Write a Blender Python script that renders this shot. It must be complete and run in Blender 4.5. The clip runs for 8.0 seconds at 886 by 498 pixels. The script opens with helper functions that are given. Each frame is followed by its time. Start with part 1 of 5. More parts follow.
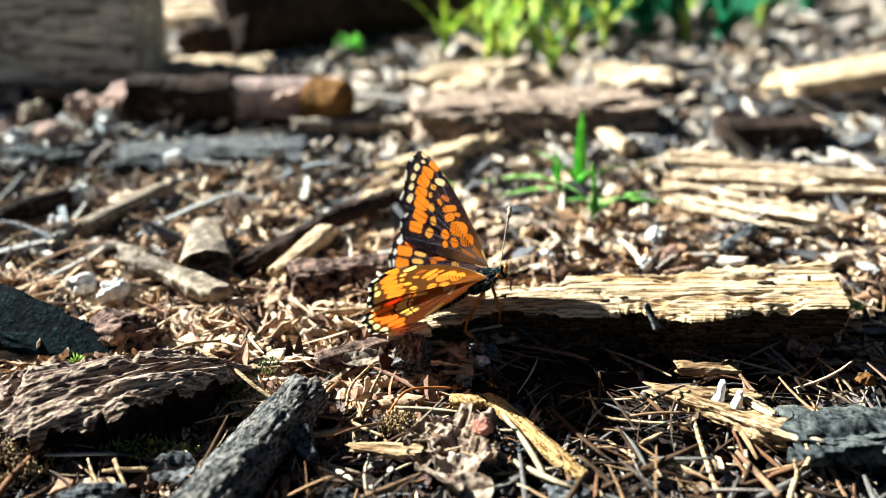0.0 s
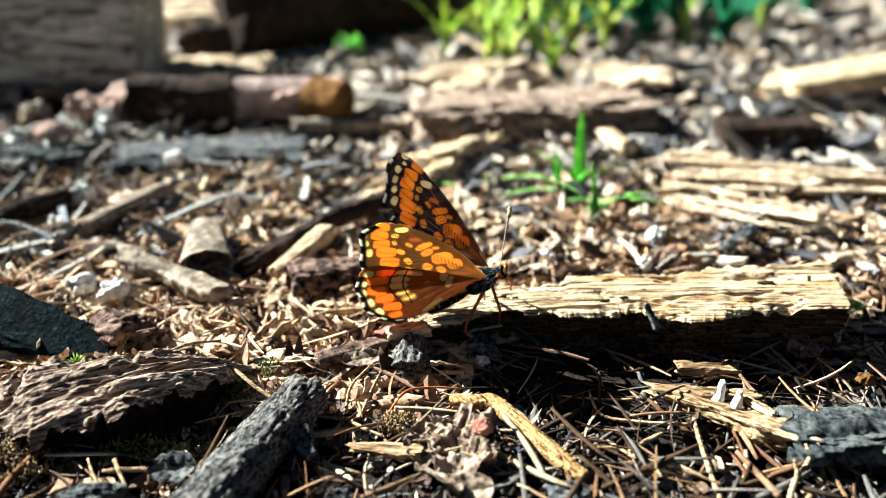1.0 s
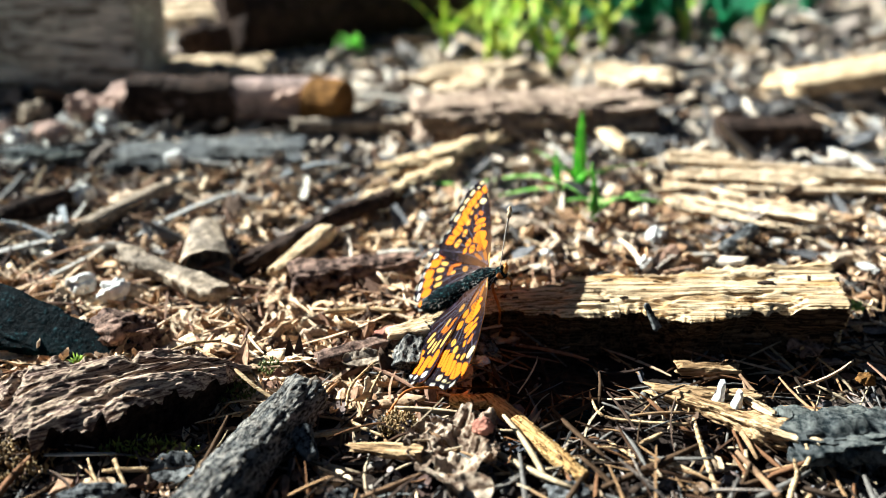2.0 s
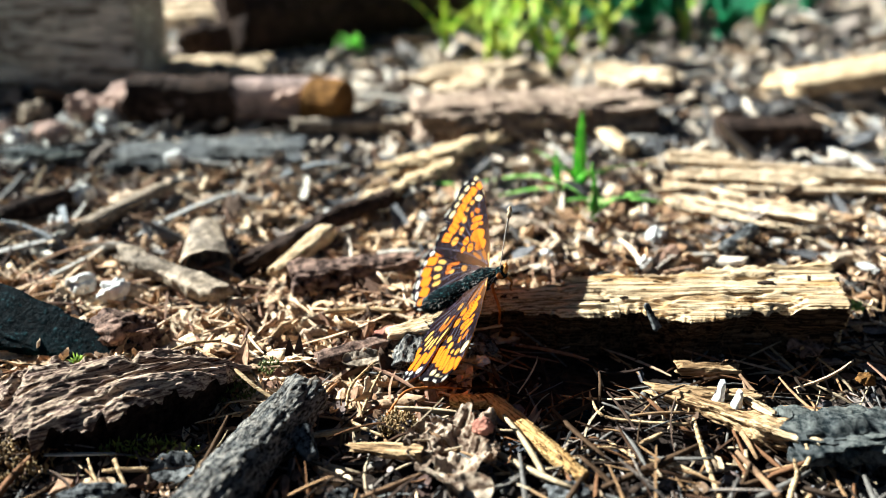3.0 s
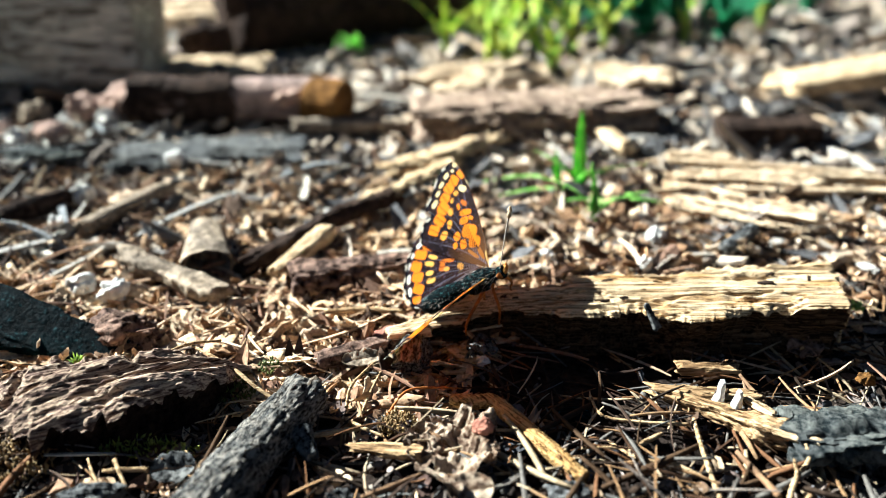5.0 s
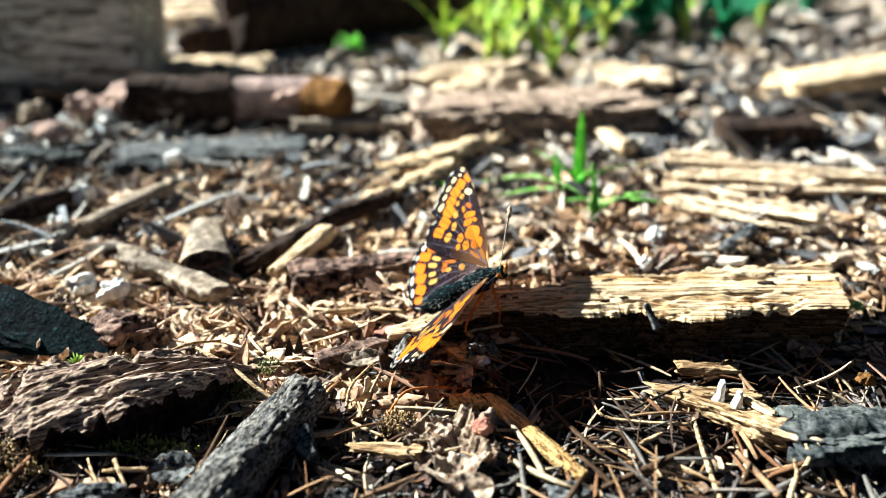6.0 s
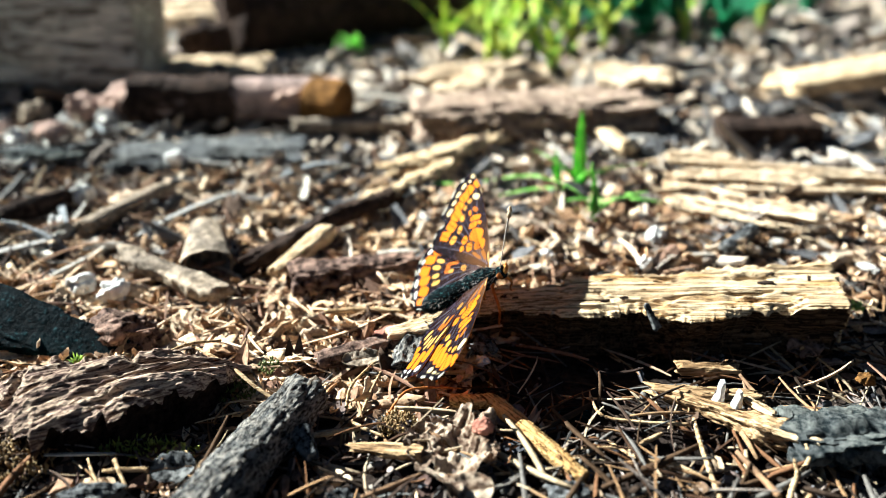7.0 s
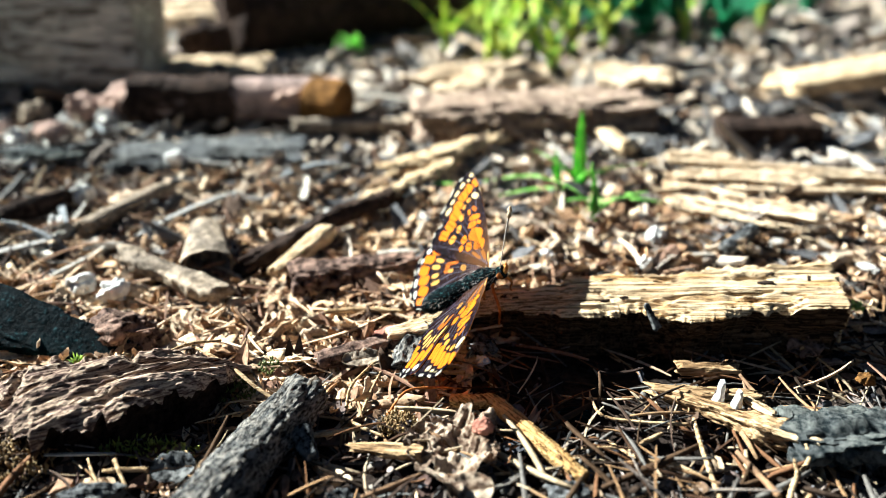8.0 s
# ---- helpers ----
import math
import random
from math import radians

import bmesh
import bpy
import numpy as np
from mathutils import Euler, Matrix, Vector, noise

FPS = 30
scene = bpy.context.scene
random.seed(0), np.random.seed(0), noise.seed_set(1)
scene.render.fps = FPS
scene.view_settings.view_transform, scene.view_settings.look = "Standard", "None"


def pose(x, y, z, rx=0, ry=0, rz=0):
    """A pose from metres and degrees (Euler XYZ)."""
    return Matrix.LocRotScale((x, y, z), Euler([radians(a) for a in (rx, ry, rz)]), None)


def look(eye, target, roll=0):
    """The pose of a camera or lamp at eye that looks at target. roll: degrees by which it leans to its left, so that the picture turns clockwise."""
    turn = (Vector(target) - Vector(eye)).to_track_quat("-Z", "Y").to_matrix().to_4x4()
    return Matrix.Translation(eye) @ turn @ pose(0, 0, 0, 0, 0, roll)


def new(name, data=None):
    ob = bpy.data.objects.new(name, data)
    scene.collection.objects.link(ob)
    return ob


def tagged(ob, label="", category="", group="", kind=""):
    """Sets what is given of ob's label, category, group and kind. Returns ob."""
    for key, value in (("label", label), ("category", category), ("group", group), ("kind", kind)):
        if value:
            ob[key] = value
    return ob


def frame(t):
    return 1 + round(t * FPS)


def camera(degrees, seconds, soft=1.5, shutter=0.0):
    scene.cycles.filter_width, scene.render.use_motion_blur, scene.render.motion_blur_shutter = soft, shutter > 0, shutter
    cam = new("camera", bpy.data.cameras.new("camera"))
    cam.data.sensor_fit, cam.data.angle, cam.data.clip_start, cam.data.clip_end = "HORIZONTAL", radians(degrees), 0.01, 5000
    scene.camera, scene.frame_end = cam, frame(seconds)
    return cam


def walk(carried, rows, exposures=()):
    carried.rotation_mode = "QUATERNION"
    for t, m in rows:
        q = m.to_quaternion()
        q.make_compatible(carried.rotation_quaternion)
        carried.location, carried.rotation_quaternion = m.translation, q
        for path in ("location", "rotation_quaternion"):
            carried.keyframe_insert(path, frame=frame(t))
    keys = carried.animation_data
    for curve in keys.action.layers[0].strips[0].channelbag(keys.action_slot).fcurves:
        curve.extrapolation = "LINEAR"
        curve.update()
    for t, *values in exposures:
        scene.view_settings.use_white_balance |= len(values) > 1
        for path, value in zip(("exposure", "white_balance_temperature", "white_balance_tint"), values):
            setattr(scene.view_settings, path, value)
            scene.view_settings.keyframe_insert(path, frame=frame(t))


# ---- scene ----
# Lengths below are in millimetres, turned into metres by MM.
MM = 0.001

# ---- camera ----
cam = camera(55, 8.0, soft=0.5, shutter=0.3)
cam.data.dof.use_dof = True
cam.data.dof.focus_distance = 0.116
cam.data.dof.aperture_fstop = 15.5
EYE = (0, 0, 0.067)
AHEAD = (0, 0.067 / math.tan(radians(24)), 0)
walk(cam, [(0, look(EYE, AHEAD)), (8, look(EYE, AHEAD))], exposures=[(0, 2.72, 5300, 1), (0.5, 2.54, 5300, 1), (1.0, 2.72, 5300, 1), (1.5, 2.66, 5300, 1), (3.5, 2.60, 5300, 1), (6.5, 2.74, 5300, 1), (8, 2.74, 5300, 1)])

# ---- light ----
SUN_TO = Vector((-0.750, 0.361, 0.556)).normalized()
sky = bpy.data.worlds.new("sky")
scene.world = sky
sky.use_nodes = True
tex = sky.node_tree.nodes.new("ShaderNodeTexSky")
tex.sky_type, tex.sun_disc = "NISHITA", False
tex.sun_elevation = math.asin(SUN_TO.z)
tex.sun_rotation = math.atan2(SUN_TO.x, SUN_TO.y)
sky.node_tree.links.new(tex.outputs[0], sky.node_tree.nodes["Background"].inputs[0])
sky.node_tree.nodes["Background"].inputs[1].default_value = 0.0072
lamp = bpy.data.lights.new("sun", "SUN")
lamp.energy, lamp.angle, lamp.color = 5.0, radians(0.55), (1.0, 0.93, 0.80)
new("sun", lamp).matrix_world = look(SUN_TO * 5, (0, 0, 0))


# ---- materials ----
def nodes_of(name):
    m = bpy.data.materials.new(name)
    m.use_nodes = True
    nt = m.node_tree
    return m, nt, nt.nodes["Principled BSDF"]


def node(nt, kind, **inputs):
    n = nt.nodes.new(kind)
    for key, value in inputs.items():
        n.inputs[key.replace("_", " ")].default_value = value
    return n


def ramp(nt, stops, constant=False):
    r = nt.nodes.new("ShaderNodeValToRGB")
    if constant:
        r.color_ramp.interpolation = "CONSTANT"
    els = r.color_ramp.elements
    els[0].position, els[0].color = stops[0][0], (*stops[0][1], 1)
    els[1].position, els[1].color = stops[-1][0], (*stops[-1][1], 1)
    for p, c in stops[1:-1]:
        e = els.new(p)
        e.color = (*c, 1)
    return r


def mix(nt, kind, fac, a, b):
    n = nt.nodes.new("ShaderNodeMix")
    n.data_type, n.blend_type = "RGBA", kind
    for sock, v in ((n.inputs[0], fac), (n.inputs[6], a), (n.inputs[7], b)):
        if isinstance(v, bpy.types.NodeSocket):
            nt.links.new(v, sock)
        else:
            sock.default_value = v if isinstance(v, (int, float)) else (*v, 1)
    return n.outputs[2]


def coords(nt, scale, where="Object"):
    """Texture coordinates in millimetres, stretched by scale."""
    tc = nt.nodes.new("ShaderNodeTexCoord")
    mp = nt.nodes.new("ShaderNodeMapping")
    mp.inputs["Scale"].default_value = [1000 * s for s in scale]
    nt.links.new(tc.outputs[where], mp.inputs[0])
    return mp.outputs[0]


def noise_tex(nt, vec, scale, detail=4, rough=0.6):
    n = node(nt, "ShaderNodeTexNoise", Scale=scale, Detail=detail, Roughness=rough)
    nt.links.new(vec, n.inputs["Vector"])
    return n.outputs["Fac"]


def bump(nt, bsdf, height, strength, distance):
    b = node(nt, "ShaderNodeBump", Strength=strength, Distance=distance)
    nt.links.new(height, b.inputs["Height"])
    nt.links.new(b.outputs[0], bsdf.inputs["Normal"])


def wood(name, pale, mid, dark, grain=(0.045, 1.1, 1.1), spots=0.0, rough=0.75, depth=0.25, fleck=0.47):
    """Fibrous wood: streaks along x, broad stains and, with spots, small dark holes."""
    m, nt, b = nodes_of(name)
    fibre = noise_tex(nt, coords(nt, grain), 1.6, 6, 0.7)
    broad = noise_tex(nt, coords(nt, (0.06, 0.12, 0.12)), 1.0, 3)
    r = ramp(nt, [(0.28, dark), (0.44, mid), (0.60, pale), (0.85, pale)])
    nt.links.new(fibre, r.inputs[0])
    r2 = ramp(nt, [(0.3, (0.62, 0.58, 0.55)), (0.65, (1.0, 1.0, 1.0))])
    nt.links.new(broad, r2.inputs[0])
    col = mix(nt, "MULTIPLY", 0.8, r.outputs[0], r2.outputs[0])
    fine = noise_tex(nt, coords(nt, [2.1 * g for g in grain]), 1.5, 3, 0.6)
    r4 = ramp(nt, [(fleck - 0.11, (0.10, 0.07, 0.05)), (fleck, (1, 1, 1))])
    nt.links.new(fine, r4.inputs[0])
    col = mix(nt, "MULTIPLY", 0.85, col, r4.outputs[0])
    split = noise_tex(nt, coords(nt, [0.55 * g for g in grain]), 1.7, 2, 0.5)
    r5 = ramp(nt, [(0.482, (1, 1, 1)), (0.497, (0.07, 0.05, 0.035)), (0.503, (0.07, 0.05, 0.035)), (0.518, (1, 1, 1))])
    nt.links.new(split, r5.inputs[0])
    col = mix(nt, "MULTIPLY", 0.8, col, r5.outputs[0])
    if spots:
        v = node(nt, "ShaderNodeTexVoronoi", Scale=spots)
        nt.links.new(coords(nt, (0.5, 1, 1)), v.inputs["Vector"])
        r3 = ramp(nt, [(0.07, (0.12, 0.08, 0.05)), (0.13, (1, 1, 1))])
        nt.links.new(v.outputs["Distance"], r3.inputs[0])
        col = mix(nt, "MULTIPLY", 1.0, col, r3.outputs[0])
        dash = node(nt, "ShaderNodeTexVoronoi", Scale=1.0)
        nt.links.new(coords(nt, (0.26, 1.5, 1.5)), dash.inputs["Vector"])
        r6 = ramp(nt, [(0.10, (0.16, 0.10, 0.06)), (0.20, (1, 1, 1))])
        nt.links.new(dash.outputs["Distance"], r6.inputs[0])
        col = mix(nt, "MULTIPLY", 0.85, col, r6.outputs[0])
        gold = ramp(nt, [(0.52, (1, 1, 1)), (0.66, (0.74, 0.54, 0.32))])
        nt.links.new(noise_tex(nt, coords(nt, (0.07, 0.35, 0.35)), 1.0, 5, 0.65), gold.inputs[0])
        col = mix(nt, "MULTIPLY", 0.9, col, gold.outputs[0])
    nt.links.new(col, b.inputs["Base Color"])
    b.inputs["Roughness"].default_value = rough
    b.inputs["Specular IOR Level"].default_value = 0.02
    bump(nt, b, fibre, 1.0, depth * MM)
    return m


def rugged(name, low, high, scale=0.5, rough=0.85, depth=0.4, spec=0.25, flakes=None, sharp=0.16):
    """Bark, stone and soil: lumps at two scales."""
    m, nt, b = nodes_of(name)
    vec = coords(nt, (1, 1, 1))
    a = noise_tex(nt, vec, scale, 8, 0.68)
    c = noise_tex(nt, vec, scale * 0.18, 3)
    r = ramp(nt, [(0.5 - sharp, low), (0.5 + sharp, high)])
    nt.links.new(a, r.inputs[0])
    r2 = ramp(nt, [(0.35, (0.55, 0.55, 0.58)), (0.65, (1.15, 1.1, 1.05))])
    nt.links.new(c, r2.inputs[0])
    col = mix(nt, "MULTIPLY", 1.0, r.outputs[0], r2.outputs[0])
    if flakes:
        r3 = ramp(nt, [(0.60, (0, 0, 0)), (0.68, (1, 1, 1))])
        nt.links.new(noise_tex(nt, vec, scale * 2.2, 3), r3.inputs[0])
        col = mix(nt, "MIX", r3.outputs[0], col, flakes)
    nt.links.new(col, b.inputs["Base Color"])
    b.inputs["Roughness"].default_value = rough
    b.inputs["Specular IOR Level"].default_value = spec * 0.08
    bump(nt, b, a, 1.0, depth * MM)
    return m


def litter(name, colours, rough=0.8, grain=1.2, single=False):
    """Many small pieces, each with a colour of its own, with streaks and specks on it."""
    m, nt, b = nodes_of(name)
    if single:
        rnd = nt.nodes.new("ShaderNodeObjectInfo").outputs["Random"]
    else:
        rnd = nt.nodes.new("ShaderNodeNewGeometry").outputs["Random Per Island"]
    n = len(colours)
    r = ramp(nt, [(i / n, c) for i, c in enumerate(colours)], True)
    nt.links.new(rnd, r.inputs[0])
    vec = coords(nt, (1, 1, 1))
    f = noise_tex(nt, vec, grain, 6, 0.7)
    r2 = ramp(nt, [(0.3, (0.45, 0.42, 0.4)), (0.6, (1.1, 1.08, 1.05))])
    nt.links.new(f, r2.inputs[0])
    col = mix(nt, "MULTIPLY", 1.0, r.outputs[0], r2.outputs[0])
    nt.links.new(col, b.inputs["Base Color"])
    b.inputs["Roughness"].default_value = rough
    b.inputs["Specular IOR Level"].default_value = 0.03
    bump(nt, b, f, 0.8, 0.2 * MM)
    return m


def leafy(name, low, high, through_part=0.45, crease=0.0):
    """Thin leaf, living or dry: lets light through; a dry one has creases and stains."""
    m, nt, b = nodes_of(name)
    vec = coords(nt, (1, 1, 1))
    r = ramp(nt, [(0.35, low), (0.65, high)])
    nt.links.new(noise_tex(nt, vec, 0.35, 3 if not crease else 8, 0.5 if not crease else 0.72), r.inputs[0])
    if crease:
        f = noise_tex(nt, vec, 1.6, 5, 0.7)
        bump(nt, b, f, 1.0, crease * MM)
        stain = ramp(nt, [(0.40, (0.35, 0.26, 0.21)), (0.58, (1, 1, 1))])
        nt.links.new(noise_tex(nt, vec, 0.75, 4, 0.65), stain.inputs[0])
    tone = mix(nt, "MULTIPLY", 1.0, r.outputs[0], stain.outputs[0]) if crease else r.outputs[0]
    nt.links.new(tone, b.inputs["Base Color"])
    b.inputs["Roughness"].default_value = 0.6 if not crease else 0.85
    b.inputs["Specular IOR Level"].default_value = 0.15
    t = nt.nodes.new("ShaderNodeBsdfTranslucent")
    nt.links.new(tone, t.inputs[0])
    s = node(nt, "ShaderNodeMixShader", Fac=through_part)
    nt.links.new(b.outputs[0], s.inputs[1])
    nt.links.new(t.outputs[0], s.inputs[2])
    nt.links.new(s.outputs[0], nt.nodes["Material Output"].inputs[0])
    return m


def scaled(name, through_part):
    """Butterfly wing scales: the pattern is stored on the wing; the membrane lets light through."""
    m, nt, b = nodes_of(name)
    a = nt.nodes.new("ShaderNodeAttribute")
    a.attribute_name = "pattern"
    vec = coords(nt, (1, 1, 1))
    f = noise_tex(nt, vec, 9.0, 3)
    r2 = ramp(nt, [(0.3, (0.72, 0.72, 0.72)), (0.65, (1.08, 1.08, 1.08))])
    nt.links.new(f, r2.inputs[0])
    col = mix(nt, "MULTIPLY", 1.0, a.outputs["Color"], r2.outputs[0])
    nt.links.new(col, b.inputs["Base Color"])
    b.inputs["Roughness"].default_value = 0.55
    b.inputs["Specular IOR Level"].default_value = 0.015
    bump(nt, b, f, 0.5, 0.05 * MM)
    t = nt.nodes.new("ShaderNodeBsdfTranslucent")
    glow = mix(nt, "MULTIPLY", 1.0, col, (1.2, 1.3, 1.1))
    nt.links.new(mix(nt, "LIGHTEN", 1.0, glow, (0.007, 0.004, 0.003)), t.inputs[0])
    s = node(nt, "ShaderNodeMixShader", Fac=through_part)
    nt.links.new(b.outputs[0], s.inputs[1])
    nt.links.new(t.outputs[0], s.inputs[2])
    clear = nt.nodes.new("ShaderNodeBsdfTransparent")
    nt.links.new(mix(nt, "MIX", 0.7, glow, (0.46, 0.43, 0.40)), clear.inputs[0])
    thin = node(nt, "ShaderNodeMixShader", Fac=0.26)
    nt.links.new(s.outputs[0], thin.inputs[1])
    nt.links.new(clear.outputs[0], thin.inputs[2])
    nt.links.new(thin.outputs[0], nt.nodes["Material Output"].inputs[0])
    return m


PALE_WOOD = wood("pale_weathered_wood", (0.58, 0.45, 0.28), (0.42, 0.30, 0.17), (0.10, 0.06, 0.032), (0.03, 1.3, 1.3), spots=0.4, fleck=0.49)
BLEACHED = wood("sun_bleached_wood", (0.62, 0.48, 0.32), (0.44, 0.32, 0.20), (0.14, 0.09, 0.05), (0.05, 0.5, 0.5))
TAN_WOOD = wood("tan_splintered_wood", (0.62, 0.47, 0.29), (0.42, 0.29, 0.16), (0.10, 0.06, 0.035), (0.07, 1.0, 1.0))
# Sides of the split wood, with their shade put into the colour.
SHADE_WOOD = wood("wood_side_shade", (0.12, 0.075, 0.042), (0.022, 0.013, 0.008), (0.003, 0.002, 0.0015), depth=0.5)
GREY_WOOD = wood("silver_grey_wood", (0.74, 0.68, 0.56), (0.34, 0.31, 0.26), (0.02, 0.018, 0.016), (0.02, 0.22, 0.22), depth=1.6)
ROT_WOOD = wood("purple_brown_rotten_wood", (0.48, 0.36, 0.255), (0.125, 0.08, 0.064), (0.018, 0.011, 0.009), (0.12, 1.1, 1.1), depth=0.35, fleck=0.46)
# Rotten wood near black: the shade on the log's sides as colour.
SHADE_ROT = rugged("shaded_rotten_wood", (0.003, 0.002, 0.002), (0.03, 0.02, 0.016), 0.9, depth=0.5)
STRAW = wood("straw", (0.50, 0.36, 0.20), (0.30, 0.195, 0.10), (0.10, 0.06, 0.03), (0.10, 1.3, 1.3))
BARK = rugged("dark_brown_bark", (0.007, 0.005, 0.004), (0.06, 0.04, 0.03), 0.5, depth=0.7)
RED_BARK = rugged("red_brown_bark", (0.010, 0.006, 0.005), (0.27, 0.175, 0.13), 0.7, depth=0.8, sharp=0.1)
GREY_BARK = rugged("grey_bark", (0.003, 0.003, 0.0032), (0.15, 0.15, 0.145), 1.1, depth=0.5, sharp=0.09)
SLATE = rugged("blue_black_slab", (0.0006, 0.002, 0.0025), (0.002, 0.0075, 0.0095), 0.6, 0.5, 0.6, 0.1, (0.014, 0.038, 0.044), 0.1)
TAN_BARK = rugged("tan_bark", (0.04, 0.03, 0.022), (0.37, 0.295, 0.215), 0.55, depth=0.5)
DARK_STEM = rugged("dark_brown_stem", (0.08, 0.045, 0.025), (0.26, 0.16, 0.09), 0.8, depth=0.1)
GREY_SLAB = rugged("grey_slab", (0.012, 0.016, 0.017), (0.115, 0.118, 0.108), 0.9, depth=0.6, sharp=0.1)
WHITE = rugged("chalky_white", (0.42, 0.40, 0.36), (0.70, 0.68, 0.63), 0.5, depth=0.15)
PINK = rugged("pinkish_stone", (0.22, 0.14, 0.105), (0.46, 0.33, 0.27), 0.25, depth=0.2)
END_GRAIN = rugged("brown_end_grain", (0.05, 0.024, 0.008), (0.19, 0.095, 0.028), 0.4, depth=0.3)
SOIL = rugged("dark_humus_soil", (0.006, 0.0046, 0.004), (0.04, 0.03, 0.024), 0.8, depth=0.8, spec=0.15)
MOSS = leafy("moss", (0.035, 0.05, 0.01), (0.12, 0.13, 0.03), 0.3)
SPROUT = leafy("yellow_green_moss", (0.10, 0.14, 0.02), (0.38, 0.40, 0.09), 0.4)
GRASS = leafy("fresh_grass", (0.16, 0.42, 0.06), (0.40, 0.66, 0.14), 0.5)
BRIGHT_GRASS = leafy("yellow_green_grass", (0.14, 0.34, 0.04), (0.72, 0.70, 0.16), 0.6)
TEAL_GRASS = leafy("deep_green_leaves", (0.015, 0.10, 0.05), (0.05, 0.24, 0.09))
DRY_LEAF = leafy("dry_pale_leaf", (0.12, 0.075, 0.05), (0.58, 0.45, 0.32), 0.25, 0.6)
STUB = wood("grey_brown_stub_bark", (0.25, 0.225, 0.195), (0.055, 0.056, 0.056), (0.005, 0.006, 0.007), (0.45, 0.9, 0.9), depth=0.7, fleck=0.5)
CHIPS_BROWN = litter("brown_bark_litter", [(0.114, 0.085, 0.075), (0.038, 0.028, 0.025), (0.180, 0.140, 0.121), (0.011, 0.009, 0.009), (0.071, 0.072, 0.081), (0.257, 0.210, 0.184), (0.076, 0.048, 0.040), (0.123, 0.115, 0.121), (0.023, 0.018, 0.016)])
SPLINTER = wood("brown_torn_splinter", (0.50, 0.34, 0.18), (0.24, 0.145, 0.07), (0.03, 0.02, 0.012), (0.07, 1.0, 1.0), depth=0.5)
TWIG = wood("golden_dry_twig", (0.56, 0.36, 0.15), (0.38, 0.22, 0.08), (0.10, 0.05, 0.022), (0.08, 1.2, 1.2), depth=0.35)
WING = scaled("wing_scales", 0.56)
NUT = rugged("red_brown_husk", (0.16, 0.06, 0.04), (0.42, 0.20, 0.14), 0.5, depth=0.2)
BROWN_MOSS = leafy("brown_moss", (0.11, 0.066, 0.025), (0.34, 0.22, 0.09), 0.3)
PEELED = rugged("half_peeled_bark", (0.05, 0.04, 0.036), (0.42, 0.30, 0.25), 0.16, depth=0.5)
NEEDLE = litter("brown_needles", [(0.12, 0.06, 0.028), (0.04, 0.022, 0.013), (0.22, 0.13, 0.065), (0.02, 0.014, 0.010), (0.30, 0.23, 0.15), (0.06, 0.04, 0.03), (0.09, 0.085, 0.08), (0.16, 0.13, 0.11)])
CHIPS_PALE = litter("pale_wood_litter", [(0.50, 0.36, 0.23), (0.28, 0.17, 0.107), (0.62, 0.48, 0.33), (0.115, 0.069, 0.048), (0.40, 0.275, 0.18), (0.03, 0.02, 0.016), (0.53, 0.39, 0.26), (0.19, 0.11, 0.073)])
CHIPS_TAN = litter("tan_rotten_scraps", [(0.42, 0.28, 0.165), (0.22, 0.13, 0.072), (0.55, 0.42, 0.28), (0.10, 0.06, 0.036), (0.30, 0.20, 0.12), (0.05, 0.032, 0.022), (0.36, 0.27, 0.19)], grain=2.2)
CHIPS_FAR = litter("weathered_far_litter", [(0.390, 0.312, 0.235), (0.238, 0.206, 0.172), (0.405, 0.340, 0.270), (0.135, 0.122, 0.114), (0.305, 0.252, 0.200), (0.062, 0.060, 0.062), (0.390, 0.300, 0.215), (0.195, 0.158, 0.132), (0.105, 0.101, 0.103)])
CHIPS_GOLD = litter("golden_rotten_wood", [(0.52, 0.36, 0.21), (0.33, 0.195, 0.10), (0.62, 0.47, 0.30), (0.17, 0.094, 0.052), (0.42, 0.275, 0.15), (0.055, 0.034, 0.024), (0.54, 0.41, 0.285), (0.26, 0.17, 0.12)])
CHIPS_GREY = litter("grey_brown_litter", [(0.24, 0.225, 0.205), (0.08, 0.076, 0.072), (0.36, 0.335, 0.295), (0.03, 0.03, 0.03), (0.18, 0.185, 0.19), (0.42, 0.375, 0.315), (0.14, 0.115, 0.098), (0.29, 0.275, 0.255)])
CRUMBS = litter("soil_crumbs", [(0.018, 0.014, 0.012), (0.008, 0.006, 0.005), (0.04, 0.034, 0.03), (0.12, 0.11, 0.10), (0.03, 0.02, 0.014), (0.012, 0.012, 0.014), (0.2, 0.17, 0.14)])
CHIP_ONE = litter("loose_chip", [(0.30, 0.22, 0.14), (0.10, 0.065, 0.04), (0.20, 0.14, 0.09), (0.04, 0.027, 0.02), (0.13, 0.115, 0.10), (0.36, 0.28, 0.2), (0.07, 0.045, 0.03)], single=True)
NEEDLE_ONE = litter("loose_needle", [(0.12, 0.06, 0.03), (0.05, 0.03, 0.017), (0.24, 0.15, 0.08), (0.03, 0.02, 0.014), (0.34, 0.26, 0.16), (0.10, 0.09, 0.08)], single=True)
PEBBLE = litter("pebbles", [(0.22, 0.185, 0.15), (0.32, 0.25, 0.20), (0.12, 0.11, 0.105), (0.27, 0.25, 0.225)])
BODY = rugged("blue_black_hair", (0.0006, 0.0008, 0.001), (0.003, 0.006, 0.007), 1.6, 0.5, 0.5, 0.15, (0.05, 0.13, 0.135))
LEG = rugged("orange_chitin", (0.22, 0.07, 0.015), (0.45, 0.17, 0.04), 2.0, 0.45, 0.05, 0.5)
